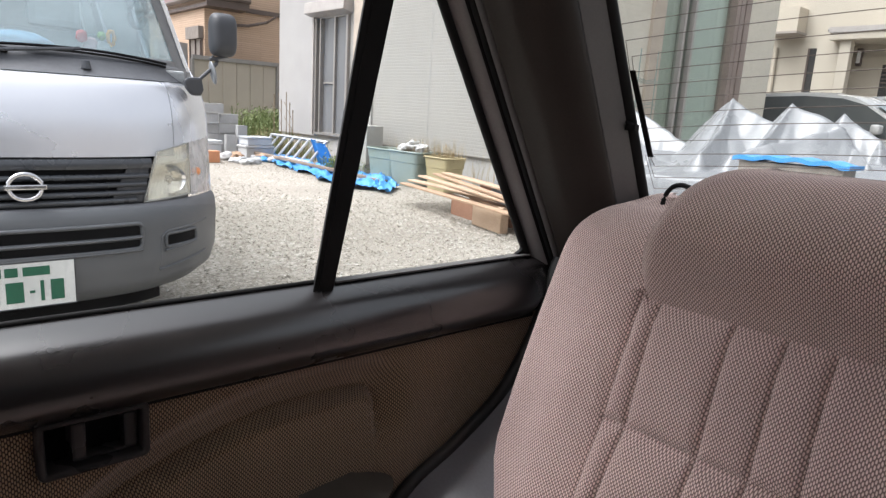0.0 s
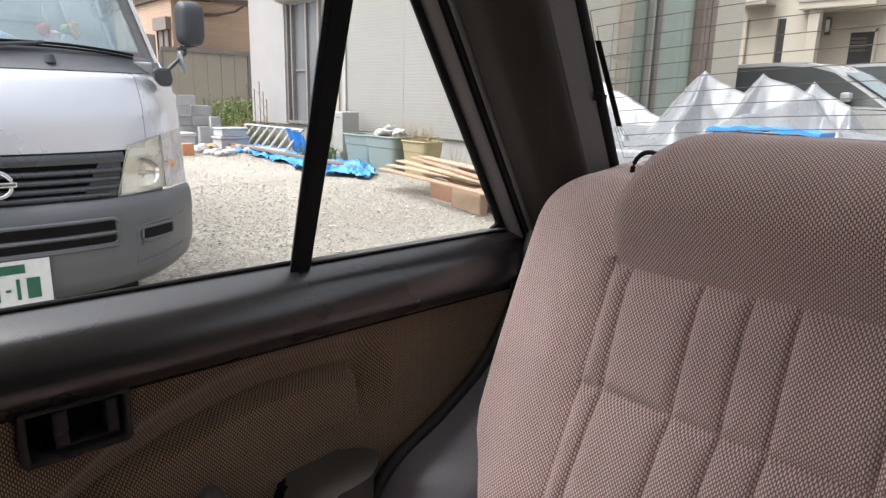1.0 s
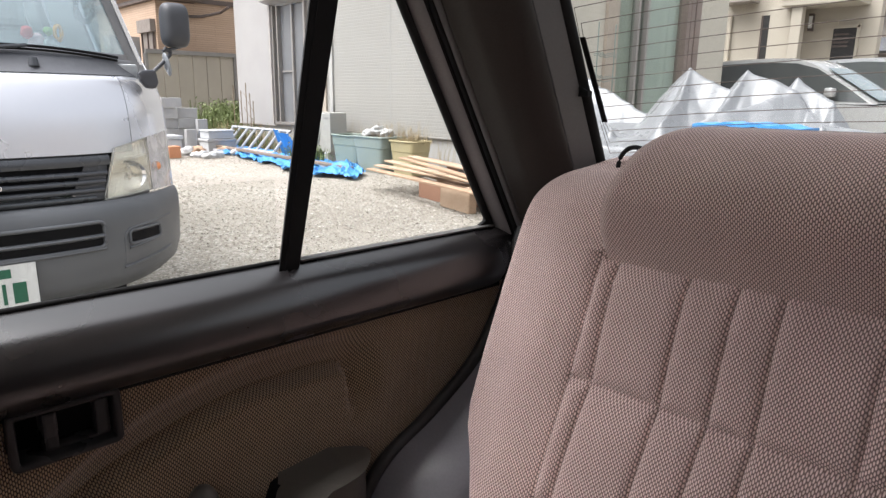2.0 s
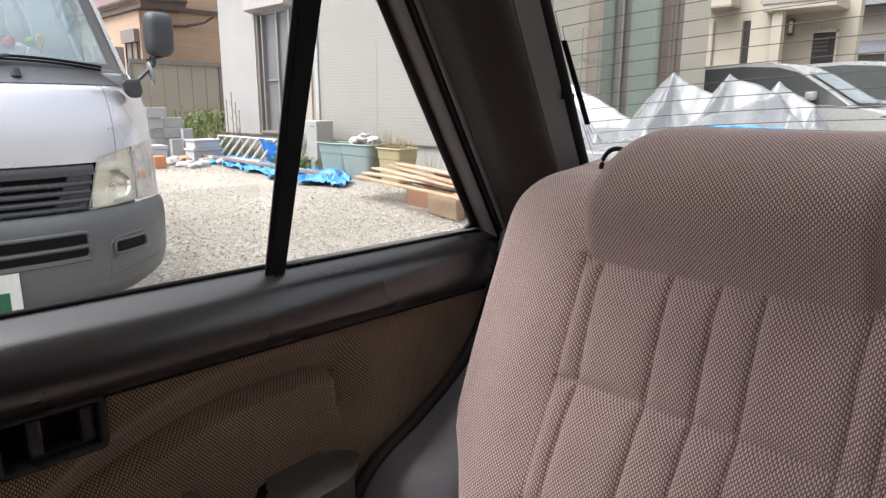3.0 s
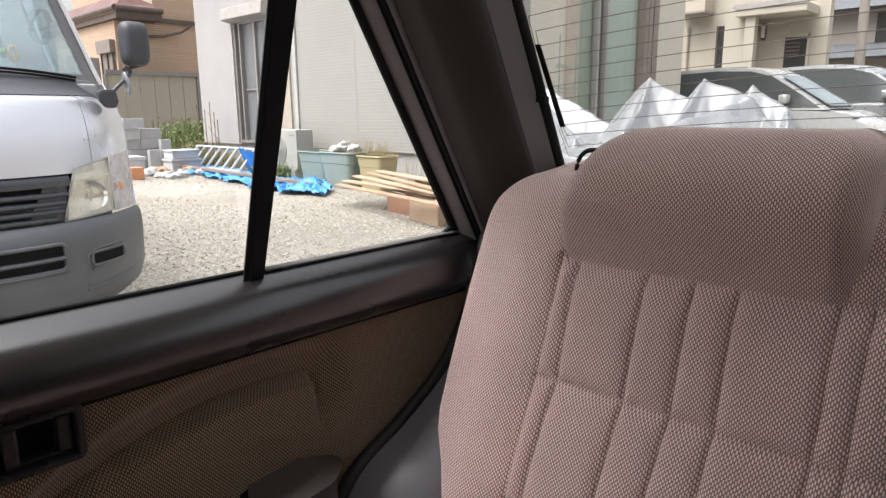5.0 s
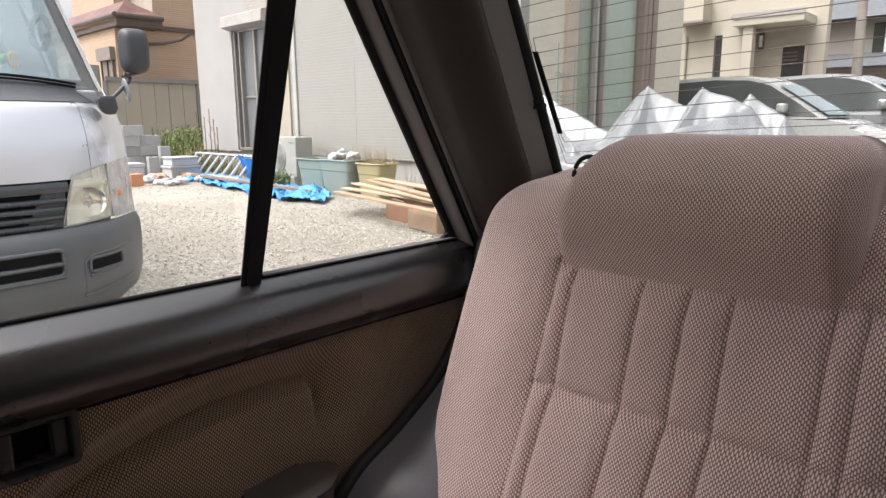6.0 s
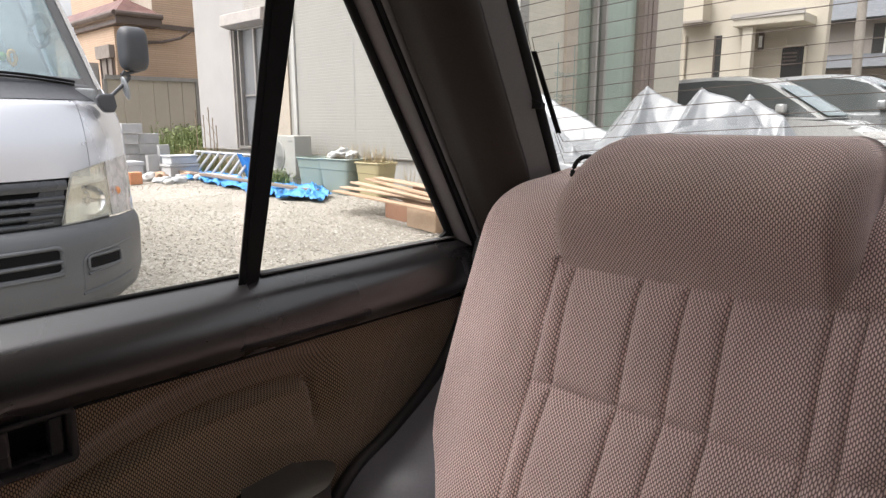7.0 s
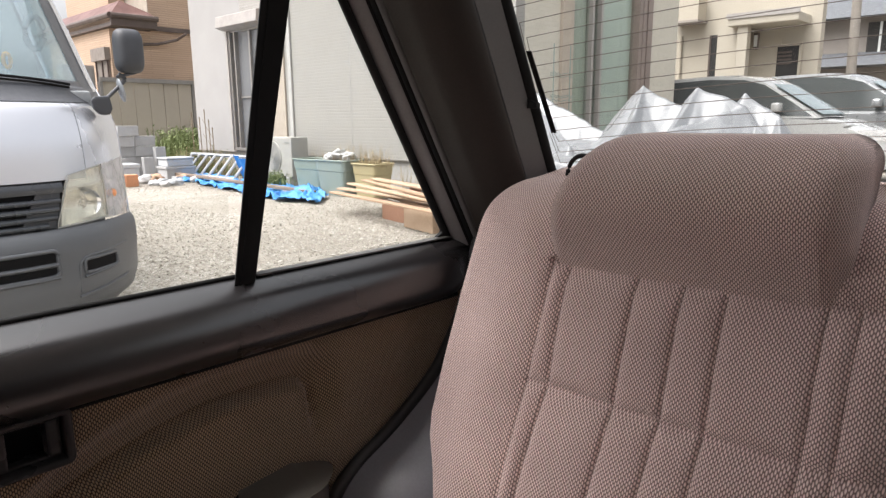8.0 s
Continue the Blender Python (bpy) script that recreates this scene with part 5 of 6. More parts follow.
part("sash_post", box(-11.18, -11.13, WY + 0.0, WY + 0.05, 0.56, 2.72), M_ALU, win)
part("sash_rail", box(-11.60, -11.18, WY + 0.02, WY + 0.05, 1.50, 1.53), M_ALU, win)
part("shutter_box", prism([(-11.97, WY, 3.06), (-11.97, WY - 0.20, 3.00), (-11.97, WY - 0.22, 2.80), (-11.97, WY, 2.74)], (1.45, 0, 0)), M_SHUTTERBOX, win, "beige-grey shutter box", bevel=0.012)
part("shutter_rail", box(-11.86, -11.80, WY - 0.09, WY, 0.50, 2.74), M_SHUTTERBOX, win)
part("down_pipe", box(-9.90, -9.80, WY - 0.035, WY - 0.001, 0.60, 6.1), M_PIPE, house, "white rain pipe", bevel=0.012)
part("sleeve", box(-10.45, -10.02, WY - 0.03, WY + 0.01, 0.62, 3.4), M_CASING, house, "tan wall panel beside the window")

# the curtained side window
side_win = part("window", box(WX1 - 0.02, WX1 + 0.05, 7.62, 7.88, 0.55, 3.4), M_CASING, house, "large curtained side window")
for y in (7.91, 8.44, 8.68):
    part("frame_post", box(WX1 - 0.08, WX1 + 0.02, y - 0.025, y + 0.025, 0.6, 3.4), M_SHUTTERBOX, side_win)
for y, w in ((9.79, 0.05), (9.92, 0.06), (10.10, 0.08)):
    part("frame_post", box(WX1 - 0.10, WX1 + 0.06, y - w, y + w, 0.6, 3.4), M_DOORPOST, side_win, "brown shutter rail")
part("frame_rail", box(WX1 - 0.10, WX1 + 0.04, 7.88, 10.2, 0.58, 0.66), M_ALU, side_win)
part("pane", box(WX1 - 0.05, WX1 - 0.044, 7.93, 9.75, 0.66, 3.3), M_PANE, side_win).visible_shadow = False
for y0, y1, m, lab in ((7.90, 8.42, M_CURTAIN_D, "grey-green drawn curtain"), (8.42, 8.72, M_CURTAIN_E, "darker grey-green curtain strip at the sash overlap"), (8.72, 9.76, M_CURTAIN, "pale green curtain in soft folds")):
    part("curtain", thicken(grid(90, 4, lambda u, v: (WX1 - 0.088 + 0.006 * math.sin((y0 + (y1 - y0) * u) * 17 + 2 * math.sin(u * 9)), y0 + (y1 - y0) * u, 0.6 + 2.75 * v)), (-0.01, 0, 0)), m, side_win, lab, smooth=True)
part("dark_room", box(WX1 - 0.60, WX1 - 0.40, 7.9, 10.7, 0.5, 3.4), M_BLACK, house)
meter = thing("wire_trellis", "thin green wire trellis standing by the cream wall", "trellis", (-4.7, 7.3, 0))
for y in (7.12, 7.50):
    part("stake", tube([(-4.75, y, 0), (-4.75, y, 2.0)], 0.008, 6), M_PLANTER_G, meter)
for z in (0.9, 1.3, 1.34, 1.36, 1.60, 1.62, 1.64):
    part("wire", tube([(-4.75 + 0.03 * math.sin(k), 7.05 + 0.055 * k, z + 0.012 * math.sin(k * 2.1)) for k in range(11)], 0.005, 5), M_PLANTER_G, meter)

# ---- things along the white wall ----
ac = thing("air_conditioner", "cream outdoor air conditioner unit with a round fan grille", "air conditioner", (-9.25, 6.25, 0))
part("case", box(-9.86, -9.06, 6.05, 6.38, 0.16, 0.80), M_ACWHITE, ac, bevel=0.015)
part("fan_ring", tube([(-9.60 + 0.235 * math.cos(a), 6.045, 0.47 + 0.255 * math.sin(a)) for a in (2 * math.pi * k / 32 for k in range(32))], 0.012, 8, closed=True), M_ACWHITE, ac, smooth=True)
disc = bmesh.new()
bmesh.ops.create_cone(disc, cap_ends=True, segments=32, radius1=0.23, radius2=0.23, depth=0.006, matrix=Matrix.Translation((-9.60, 6.046, 0.47)) @ Matrix.Rotation(radians(90), 4, "X"))
fan = part("fan_well", disc, M_ACGRILLE, ac, "grey fan opening")
for r in (0.05, 0.085, 0.12, 0.155, 0.19, 0.22):
    part("grille_ring", tube([(-9.60 + r * math.cos(a), 6.040, 0.47 + r * math.sin(a)) for a in (2 * math.pi * k / 24 for k in range(24))], 0.004, 5, closed=True), M_ACWHITE, fan)
part("hand_grip", box(-9.24, -9.12, 6.043, 6.052, 0.70, 0.725), M_ACGRILLE, ac)
for x in (-9.76, -9.16):
    part("foot", box(x - 0.05, x + 0.05, 6.02, 6.42, 0.0, 0.16), M_BLOCK, ac, bevel=0.008)


def planter(x0, x1, y0, y1, h, material, label):
    t = thing("planter", label, "planter", ((x0 + x1) / 2, (y0 + y1) / 2, 0), "planters by the wall")
    cx, cy = (x0 + x1) / 2, (y0 + y1) / 2

    def shell(k, z):
        a = 2 * math.pi * k / 32
        f = 0.84 + 0.16 * z / h
        c, s = math.cos(a), math.sin(a)
        return Vector((cx + (x1 - x0) / 2 * f * math.copysign(abs(c) ** 0.3, c), cy + (y1 - y0) / 2 * f * math.copysign(abs(s) ** 0.3, s), z))
    bm = bmesh.new()
    levels = [0.0, h * 0.35, h * 0.68, h * 0.70, h]
    out = [1, 1, 1, 1.03, 1.03]
    rings = [[bm.verts.new(Vector((cx + (shell(k, z).x - cx) * o, cy + (shell(k, z).y - cy) * o, z))) for k in range(32)] for z, o in zip(levels, out)]
    for a, b in zip(rings, rings[1:]):
        for k in range(32):
            bm.faces.new((a[k], a[(k + 1) % 32], b[(k + 1) % 32], b[k]))
    bm.faces.new(rings[0][::-1])
    part("tub", bm, material, t)
    part("rim", tube([Vector((cx + (shell(k, h).x - cx) * 1.05, cy + (shell(k, h).y - cy) * 1.05, h)) for k in range(32)], 0.014, 6, closed=True), material, t, smooth=True)
    soil = bmesh.new()
    soil.faces.new([soil.verts.new(Vector((cx + (shell(k, h).x - cx) * 0.97, cy + (shell(k, h).y - cy) * 0.97, h * 0.9))) for k in range(32)])
    part("soil", soil, M_SOIL, t)
    return t


planter(-8.72, -8.02, 5.82, 6.25, 0.48, M_PLANTER_G2, "weathered pale green plastic planter tub on gravel")
planter(-7.97, -7.28, 5.70, 6.12, 0.50, M_PLANTER_G, "green plastic planter tub holding white plastic bags")
planter(-7.20, -6.70, 5.78, 6.15, 0.47, M_PLANTER_Y, "ochre plastic planter tub with dry weeds")
for k in range(5):
    blob("plastic_bag", "crumpled white plastic bag in the green planter", (-7.84 + 0.11 * k, 5.92 + 0.05 * (k % 2), 0.53 + 0.03 * (k % 3)), (0.10, 0.09, 0.065), M_BAG, 10 + k, 0.7, "plastic bag")


def weeds(name, label, x, y, z0, spread, count, height, material, seed, leaf=0.012, lean=0.35):
    """A tuft: many thin bent blades with a few leaves."""
    rng = random.Random(seed)
    bm = bmesh.new()
    for _ in range(count):
        px, py = x + rng.gauss(0, spread[0]), y + rng.gauss(0, spread[1])
        h, a, ln = height * rng.uniform(0.45, 1.15), rng.uniform(0, 6.3), rng.uniform(0.05, lean)
        dx, dy = math.cos(a), math.sin(a)
        w = leaf * rng.uniform(0.4, 1.0)
        prev = None
        for k in range(4):
            t = k / 3
            cx, cy, cz = px + dx * ln * h * t * t, py + dy * ln * h * t * t, z0 + h * t * (1 - 0.2 * t * ln)
            ww = w * (1 - t * 0.85)
            pair = (bm.verts.new((cx - dy * ww, cy + dx * ww, cz)), bm.verts.new((cx + dy * ww, cy - dx * ww, cz)))
            if prev:
                bm.faces.new((prev[0], prev[1], pair[1], pair[0]))
            prev = pair
        for _ in range(3):
            t = rng.uniform(0.3, 1)
            c = Vector((px + dx * ln * h * t * t, py + dy * ln * h * t * t, z0 + h * t))
            d = Vector((rng.gauss(0, 1), rng.gauss(0, 1), rng.uniform(-0.2, 0.8))).normalized() * leaf * rng.uniform(1.5, 4)
            s = d.cross(Vector((rng.gauss(0, 1), rng.gauss(0, 1), 1))).normalized() * leaf * 0.8
            bm.faces.new([bm.verts.new(p) for p in (c, c + d * 0.5 + s, c + d, c + d * 0.5 - s)])
    ob = part(name, bm, material)
    return tagged(ob, label, "weeds", kind="stuff")


weeds("dry_grass", "dry straw-coloured grass growing over the planters", -7.25, 5.98, 0.44, (0.34, 0.10), 160, 0.30, M_STRAW, 1, 0.0045)
weeds("dry_grass", "sparse dry weeds in the ochre planter", -6.9, 5.96, 0.42, (0.14, 0.09), 70, 0.24, M_STRAW, 2, 0.006)
weeds("weeds", "green weeds below the air conditioner", -9.35, 5.75, 0.0, (0.28, 0.12), 260, 0.26, M_LEAF, 3, 0.014)
weeds("weeds", "green weeds along the house wall", -15.3, 7.6, 0.0, (0.9, 0.5), 1700, 0.85, M_LEAF, 4, 0.028)
weeds("dry_grass", "dry grass at the foot of the white wall", -12.6, 6.35, 0.0, (0.7, 0.12), 500, 0.50, M_STRAW, 5, 0.007)
weeds("weeds", "low green weeds at the foot of the white wall", -12.8, 6.3, 0.0, (0.8, 0.15), 300, 0.45, M_LEAF, 6, 0.012)
weeds("dry_grass", "dry grass against the wall behind the tubs", -8.2, 6.45, 0.0, (1.3, 0.08), 300, 0.62, M_STRAW, 7, 0.005)
stalks = thing("dry_stalks", "tall dry plant stalks in front of the white wall", "weeds", (-12.4, 6.3, 0))
for x, h in ((-12.95, 1.25), (-12.62, 1.15), (-12.40, 1.30), (-12.25, 1.10), (-12.12, 0.95)):
    st = part("stalk", tube(spline([(x, 6.30, 0), (x + 0.03, 6.29, h * 0.5), (x - 0.02, 6.31, h)], 8), 0.009, 5), M_STEM, stalks)
    for k in range(5):
        z = h * (0.45 + 0.11 * k)
        part("twig", tube([(x, 6.30, z), (x + 0.06 * (-1) ** k, 6.28, z + 0.09)], 0.005, 4), M_STEM, st)

# blue tarpaulin on the ground
TARP = [(0.0, -12.95, 6.15, -12.6, 5.55), (0.35, -10.7, 6.0, -10.9, 5.22), (0.55, -9.66, 5.91, -9.36, 5.05), (0.75, -8.60, 5.90, -7.90, 4.78), (1.0, -7.45, 5.56, -6.88, 4.98)]


def tarp_at(u, v):
    x0, y0, x1, y1 = lerp_table(TARP, u)
    w = v + 0.10 * math.sin(u * 31) * (v - 0.5)
    rise = 0.045 + 0.07 * noise.noise(Vector((u * 24, v * 5, 0))) + 0.05 * noise.noise(Vector((u * 66, v * 13, 3))) + 0.12 * ridge(u - 0.90, 0.07) * ridge(v - 0.5, 0.35)
    return Vector((x0 + (x1 - x0) * w, y0 + (y1 - y0) * w + 0.05 * math.sin(u * 44), max(0.008, rise)))


tarp = part("blue_tarp", grid(140, 36, tarp_at), M_BLUETARP, None, "", smooth=True)
tagged(tarp, "crumpled bright blue tarpaulin strip lying on gravel", "tarpaulin")
hung = part("blue_tarp", grid(20, 16, lambda u, v: Vector((-10.7 + 0.65 * u, 6.10 - 0.18 * v + 0.05 * math.sin(u * 12), 0.02 + 0.46 * v * (1 - 0.25 * u) + 0.03 * noise.noise(Vector((u * 8, v * 6, 1)))))), M_BLUETARP, None, "", smooth=True)
tagged(hung, "bright blue tarpaulin draped against the ladder end", "tarpaulin")
plank = thing("long_plank", "long brown plank lying along the blue tarpaulin", "plank", (-9.9, 5.35, 0))
part("board", box(-12.3, -7.35, 5.31, 5.41, 0.085, 0.125, turn=Matrix.Rotation(radians(-3), 4, "Z")), M_PLANK, plank, bevel=0.006)
for x in (-11.6, -8.0):
    part("rest", box(x - 0.1, x + 0.1, 5.22, 5.5, 0.0, 0.085), M_BLOCK, plank, bevel=0.006)

# aluminium ladder resting on its long edge
ladder = thing("ladder", "aluminium ladder leaning on its long edge", "ladder", (-11.6, 5.95, 0))
part("rail", tube([(-12.75, 5.80, 0.06), (-10.45, 5.80, 0.06)], 0.028, 4), M_ALUBRIGHT, ladder)
part("rail", tube([(-12.75, 6.14, 0.43), (-10.45, 6.14, 0.43)], 0.028, 4), M_ALUBRIGHT, ladder)
for k in range(8):
    x = -12.68 + 0.31 * k
    part("rung", tube([(x, 5.80, 0.06), (x, 6.14, 0.43)], 0.026, 6), M_ALUBRIGHT, ladder)

# timber pile
rng = random.Random(5)


def board(x0, y0, x1, y1, z, w, t, material, label, group="timber pile"):
    a, b = Vector((x0, y0, z)), Vector((x1, y1, z))
    ln = (b - a).length
    bm = bmesh.new()
    bmesh.ops.create_cube(bm, size=1, matrix=Matrix.Diagonal((ln, w, t, 1)))
    bmesh.ops.bevel(bm, geom=list(bm.edges), offset=0.004, segments=1, affect="EDGES")
    me = bpy.data.meshes.new("board")
    bm.to_mesh(me)
    bm.free()
    me.materials.append(material)
    ob = new("board", me)
    ob.matrix_world = Matrix.Translation((a + b) / 2) @ (b - a).to_track_quat("X", "Z").to_matrix().to_4x4()
    return tagged(ob, label, "board", group)


def beam_stack():
    """Pallet-like timbers below, loose planks on top."""
    for k in range(4):
        board(-5.30 + 0.42 * k, 4.90 - 0.10 * k, -5.0 + 0.42 * k, 5.40 - 0.06 * k, 0.05, 0.12, 0.10, M_WOOD_C, "short brown bearer timber under the pile")
    board(-5.32, 4.745, -4.86, 4.64, 0.09, 0.10, 0.18, M_WOOD_C, "red-brown squared timber block")
    board(-4.72, 4.50, -4.20, 4.38, 0.105, 0.09, 0.21, M_WOOD_B, "pale squared timber on edge")
    board(-5.4, 5.10, -3.5, 4.65, 0.10, 0.12, 0.12, M_WOOD_A, "weathered brown beam in the timber pile")
    board(-5.5, 5.35, -3.6, 4.95, 0.24, 0.12, 0.12, M_WOOD_C, "red-brown beam in the timber pile")
    rows = [(-6.11, 4.62, -3.9, 4.16, 0.245, 0.10), (-6.14, 4.76, -3.9, 4.52, 0.275, 0.12), (-6.27, 5.02, -3.9, 4.31, 0.305, 0.11), (-6.22, 5.20, -3.7, 4.20, 0.335, 0.09), (-6.03, 5.20, -3.8, 4.50, 0.365, 0.12), (-5.9, 5.32, -3.7, 4.66, 0.335, 0.13), (-5.75, 5.05, -4.0, 4.40, 0.215, 0.12), (-5.6, 4.85, -4.3, 4.45, 0.185, 0.10)]
    for k, (x0, y0, x1, y1, z, w) in enumerate(rows):
        board(x0, y0, x1, y1, z, w, 0.021, (M_WOOD_A, M_WOOD_B, M_WOOD_B, M_WOOD_A, M_WOOD_B)[k % 5], "long weathered plank on the timber pile")
    board(-4.27, 4.38, -4.20, 4.365, 0.125, 0.05, 0.25, M_WOOD_B, "short upright timber at the pile")


beam_stack()

# blocks, boxes and rubble by the van
stack_rng = random.Random(11)
for y, tall, start in ((4.62, 4, 0), (5.03, 5, 0), (5.44, 4, 0)):
    for k in range(start, tall):
        x, yy, z = -13.2 + stack_rng.uniform(-0.05, 0.05), y + stack_rng.uniform(-0.05, 0.05), 0.2 * k
        b = thing("concrete_block", "grey concrete building block in a loose stack", "block", (x, yy, z), "loose concrete blocks")
        part("block", box(x - 0.06, x + 0.06, yy - 0.195, yy + 0.195, z, z + 0.194), M_BLOCK, b, bevel=0.006)
for x, y, h in ((-12.9, 5.56, 0.58), (-12.85, 5.30, 0.39), (-12.9, 4.80, 0.39)):
    b = thing("concrete_block", "grey concrete building block set on end", "block", (x, y, 0), "loose concrete blocks")
    part("block", box(x - 0.06, x + 0.06, y - 0.10, y + 0.10, 0, h), M_BLOCK, b, bevel=0.006)
for x, y, z, w, h, m, lab in ((-12.2, 5.55, 0.0, 0.55, 0.24, M_BLOCK, "grey lidded plastic crate on the gravel"), (-12.2, 5.55, 0.245, 0.50, 0.16, M_STYRO, "white foam box on a crate"), (-12.0, 4.45, 0.0, 0.5, 0.34, M_STYRO, "white foam box with a faded green label")):
    b = thing("storage_box", lab, "box", (x, y, z))
    part("body", box(x - 0.2, x + 0.2, y - w / 2, y + w / 2, z, z + h * 0.8), m, b, bevel=0.012)
    part("lid", box(x - 0.22, x + 0.22, y - w / 2 - 0.02, y + w / 2 + 0.02, z + h * 0.8 + 0.002, z + h), m, b, bevel=0.012)
for k, (x, y) in enumerate(((-11.3, 4.10), (-11.25, 4.32))):
    b = thing("orange_brick", "orange clay block on the gravel", "brick", (x, y, 0), "orange bricks")
    part("brick", box(x - 0.09, x + 0.09, y - 0.10, y + 0.10, 0, 0.24 - 0.04 * k), M_BRICKORANGE, b, bevel=0.008)
for k in range(16):
    x, y, r = -11.9 + 0.06 * k + rng.gauss(0, 0.12), 4.85 + rng.gauss(0, 0.25), rng.uniform(0.05, 0.13)
    blob("rubble", "broken pale rubble and rags on the gravel", (x, y, r * 0.45), (r, r * 1.2, r * 0.7), (M_BLOCK, M_BAG, M_WOOD_A, M_STYRO)[k % 4], 30 + k, 0.6, "rubble")

# ---- brown house behind ----
brown = thing("brown_house", "tan brick-clad house with red-brown hipped roof", "house", (-21.5, 10.0, 0))
part("wall", box(-24.0, -19.0, 7.15, 14.0, 0, 3.55), M_BROWNBRICK, brown)
part("side_wall", box(-23.98, -19.0, 7.13, 7.149, 0, 3.55), M_BROWNBRICK_S, brown)
part("upper_wall", box(-24.0, -19.02, 8.24, 14.0, 3.55, 7.0), M_BROWNBRICK, brown)
part("upper_wall", box(-24.0, -20.5, 7.75, 8.21, 3.60, 7.0), M_BROWNBRICK, brown)
part("upper_side_wall", box(-23.98, -19.02, 8.22, 8.239, 3.60, 7.0), M_CASING, brown)
roof = bmesh.new()
r = [(-18.5, 7.02, 3.86), (-18.5, 8.22, 3.86), (-19.0, 8.22, 4.06), (-19.30, 7.60, 4.34), (-25.0, 7.60, 4.34), (-25.0, 7.02, 3.86)]
vs = [roof.verts.new(p) for p in r]
for f in ((0, 1, 2, 3), (0, 3, 4, 5)):
    roof.faces.new([vs[k] for k in f])
part("roof", thicken(roof, (0, 0, -0.06)), M_ROOFTILE, brown, "red-brown tiled lower roof")
part("gutter", tube([(-18.45, 7.00, 3.82), (-18.45, 8.24, 3.82)], 0.075, 8), M_EAVE, brown, "dark brown rain gutter")
part("gutter", tube([(-18.45, 6.98, 3.82), (-25.0, 6.98, 3.82)], 0.075, 8), M_EAVE, brown)
part("soffit", box(-25.0, -18.5, 7.02, 8.22, 3.56, 3.66), M_EAVE, brown)
part("fascia", box(-18.52, -18.46, 7.0, 8.22, 3.56, 3.88), M_EAVE, brown)
part("storey_band", box(-19.0, -18.93, 8.24, 14.0, 3.58, 3.70), M_EAVE, brown)
part("drain_pipe", tube([(-18.45, 9.0, 3.5), (-18.8, 8.9, 3.36), (-18.93, 8.4, 3.22), (-18.93, 7.6, 3.14)], 0.04, 8), M_EAVE, brown)
side_window = part("window", box(-20.06, -19.14, 7.085, 7.125, 1.15, 2.72), M_BROWNBOX, brown, "shuttered side window under a box")
part("shutter_box", box(-20.12, -19.08, 6.98, 7.125, 2.725, 3.06), M_BROWNBOX, side_window)
for x in (-20.04, -19.60, -19.20):
    part("window_post", box(x, x + 0.05, 7.05, 7.084, 1.15, 2.72), M_EAVE, side_window)
fence = thing("panel_fence", "beige panel fence with a grey top rail", "fence", (-18.3, 8.4, 0))
for k in range(6):
    y = 6.56 + 0.40 * k
    part("panel", box(-18.32, -18.28, y, y + 0.385, 0.1, 2.10), M_FENCE, fence, bevel=0.008)
part("top_rail", box(-18.36, -18.22, 6.50, 9.02, 2.10, 2.21), M_FENCETOP, fence)
part("post", box(-18.36, -18.24, 8.96, 9.03, 0.0, 2.10), M_FENCETOP, fence)
part("post", box(-18.36, -18.24, 6.48, 6.555, 0.0, 2.10), M_FENCETOP, fence)
shed = thing("grey_shed", "narrow grey-brown shed door beside the fence", "shed", (-18.6, 6.6, 0))
part("body", box(-18.9, -18.4, 5.7, 6.44, 0, 2.5), M_GREYHOUSE, shed)
part("door", box(-18.40, -18.36, 6.05, 6.40, 0.05, 2.4), M_FENCETOP, shed)
far_pole = thing("utility_pole", "weathered concrete utility pole behind the houses", "utility pole", (-34.0, 3.0, 0))
part("shaft", tube([(-34.0, 3.0, 0), (-34.0, 3.0, 9.2)], [0.17, 0.13], 14), M_POLE, far_pole, smooth=True)
for z in (8.2, 8.6, 7.75):
    part("line", tube([(-34.0 + 0.5 * k, 3.0 + 0.95 * k, z - 0.5 * math.sin(math.pi * k / 24)) for k in range(25)], 0.014, 4), M_BLACK, far_pole, "thin black overhead line")


# ---- covered things behind the car ----
# crests of the draped sheet: polylines over the stored things
CRESTS = [
    [(-2.92, 5.90, 1.384), (-2.45, 5.90, 1.119), (-2.18, 5.88, 0.957)],
    [(-2.92, 5.90, 1.384), (-3.08, 5.92, 1.233), (-3.23, 5.95, 1.10), (-3.34, 5.95, 0.90)],
    [(-2.92, 5.90, 1.384), (-2.86, 5.62, 1.10), (-2.84, 5.30, 0.90)],
    [(-4.70, 5.95, 1.58), (-3.88, 5.90, 1.223), (-3.57, 5.88, 1.077), (-3.28, 5.86, 0.938), (-2.95, 5.8, 0.88)],
    [(-3.95, 5.70, 1.15), (-3.55, 5.45, 0.95), (-3.30, 5.25, 0.82)],
    [(-2.44, 6.00, 1.350), (-2.01, 6.02, 1.175), (-2.40, 5.62, 1.00), (-2.62, 5.40, 0.90)],
    [(-2.44, 6.00, 1.350), (-2.60, 6.02, 1.120), (-2.70, 6.02, 0.95)],
    [(-2.44, 6.00, 1.350), (-2.47, 5.75, 1.10), (-2.50, 5.50, 0.92)],
    [(-2.07, 6.14, 1.285), (-1.90, 6.12, 1.170), (-1.76, 6.10, 1.085), (-1.70, 5.95, 0.95)],
    [(-2.07, 6.14, 1.285), (-2.10, 6.10, 1.10), (-2.08, 5.9, 0.95)],
    [(-1.95, 6.05, 1.05), (-1.80, 5.85, 0.95), (-1.70, 5.7, 0.90)],
]


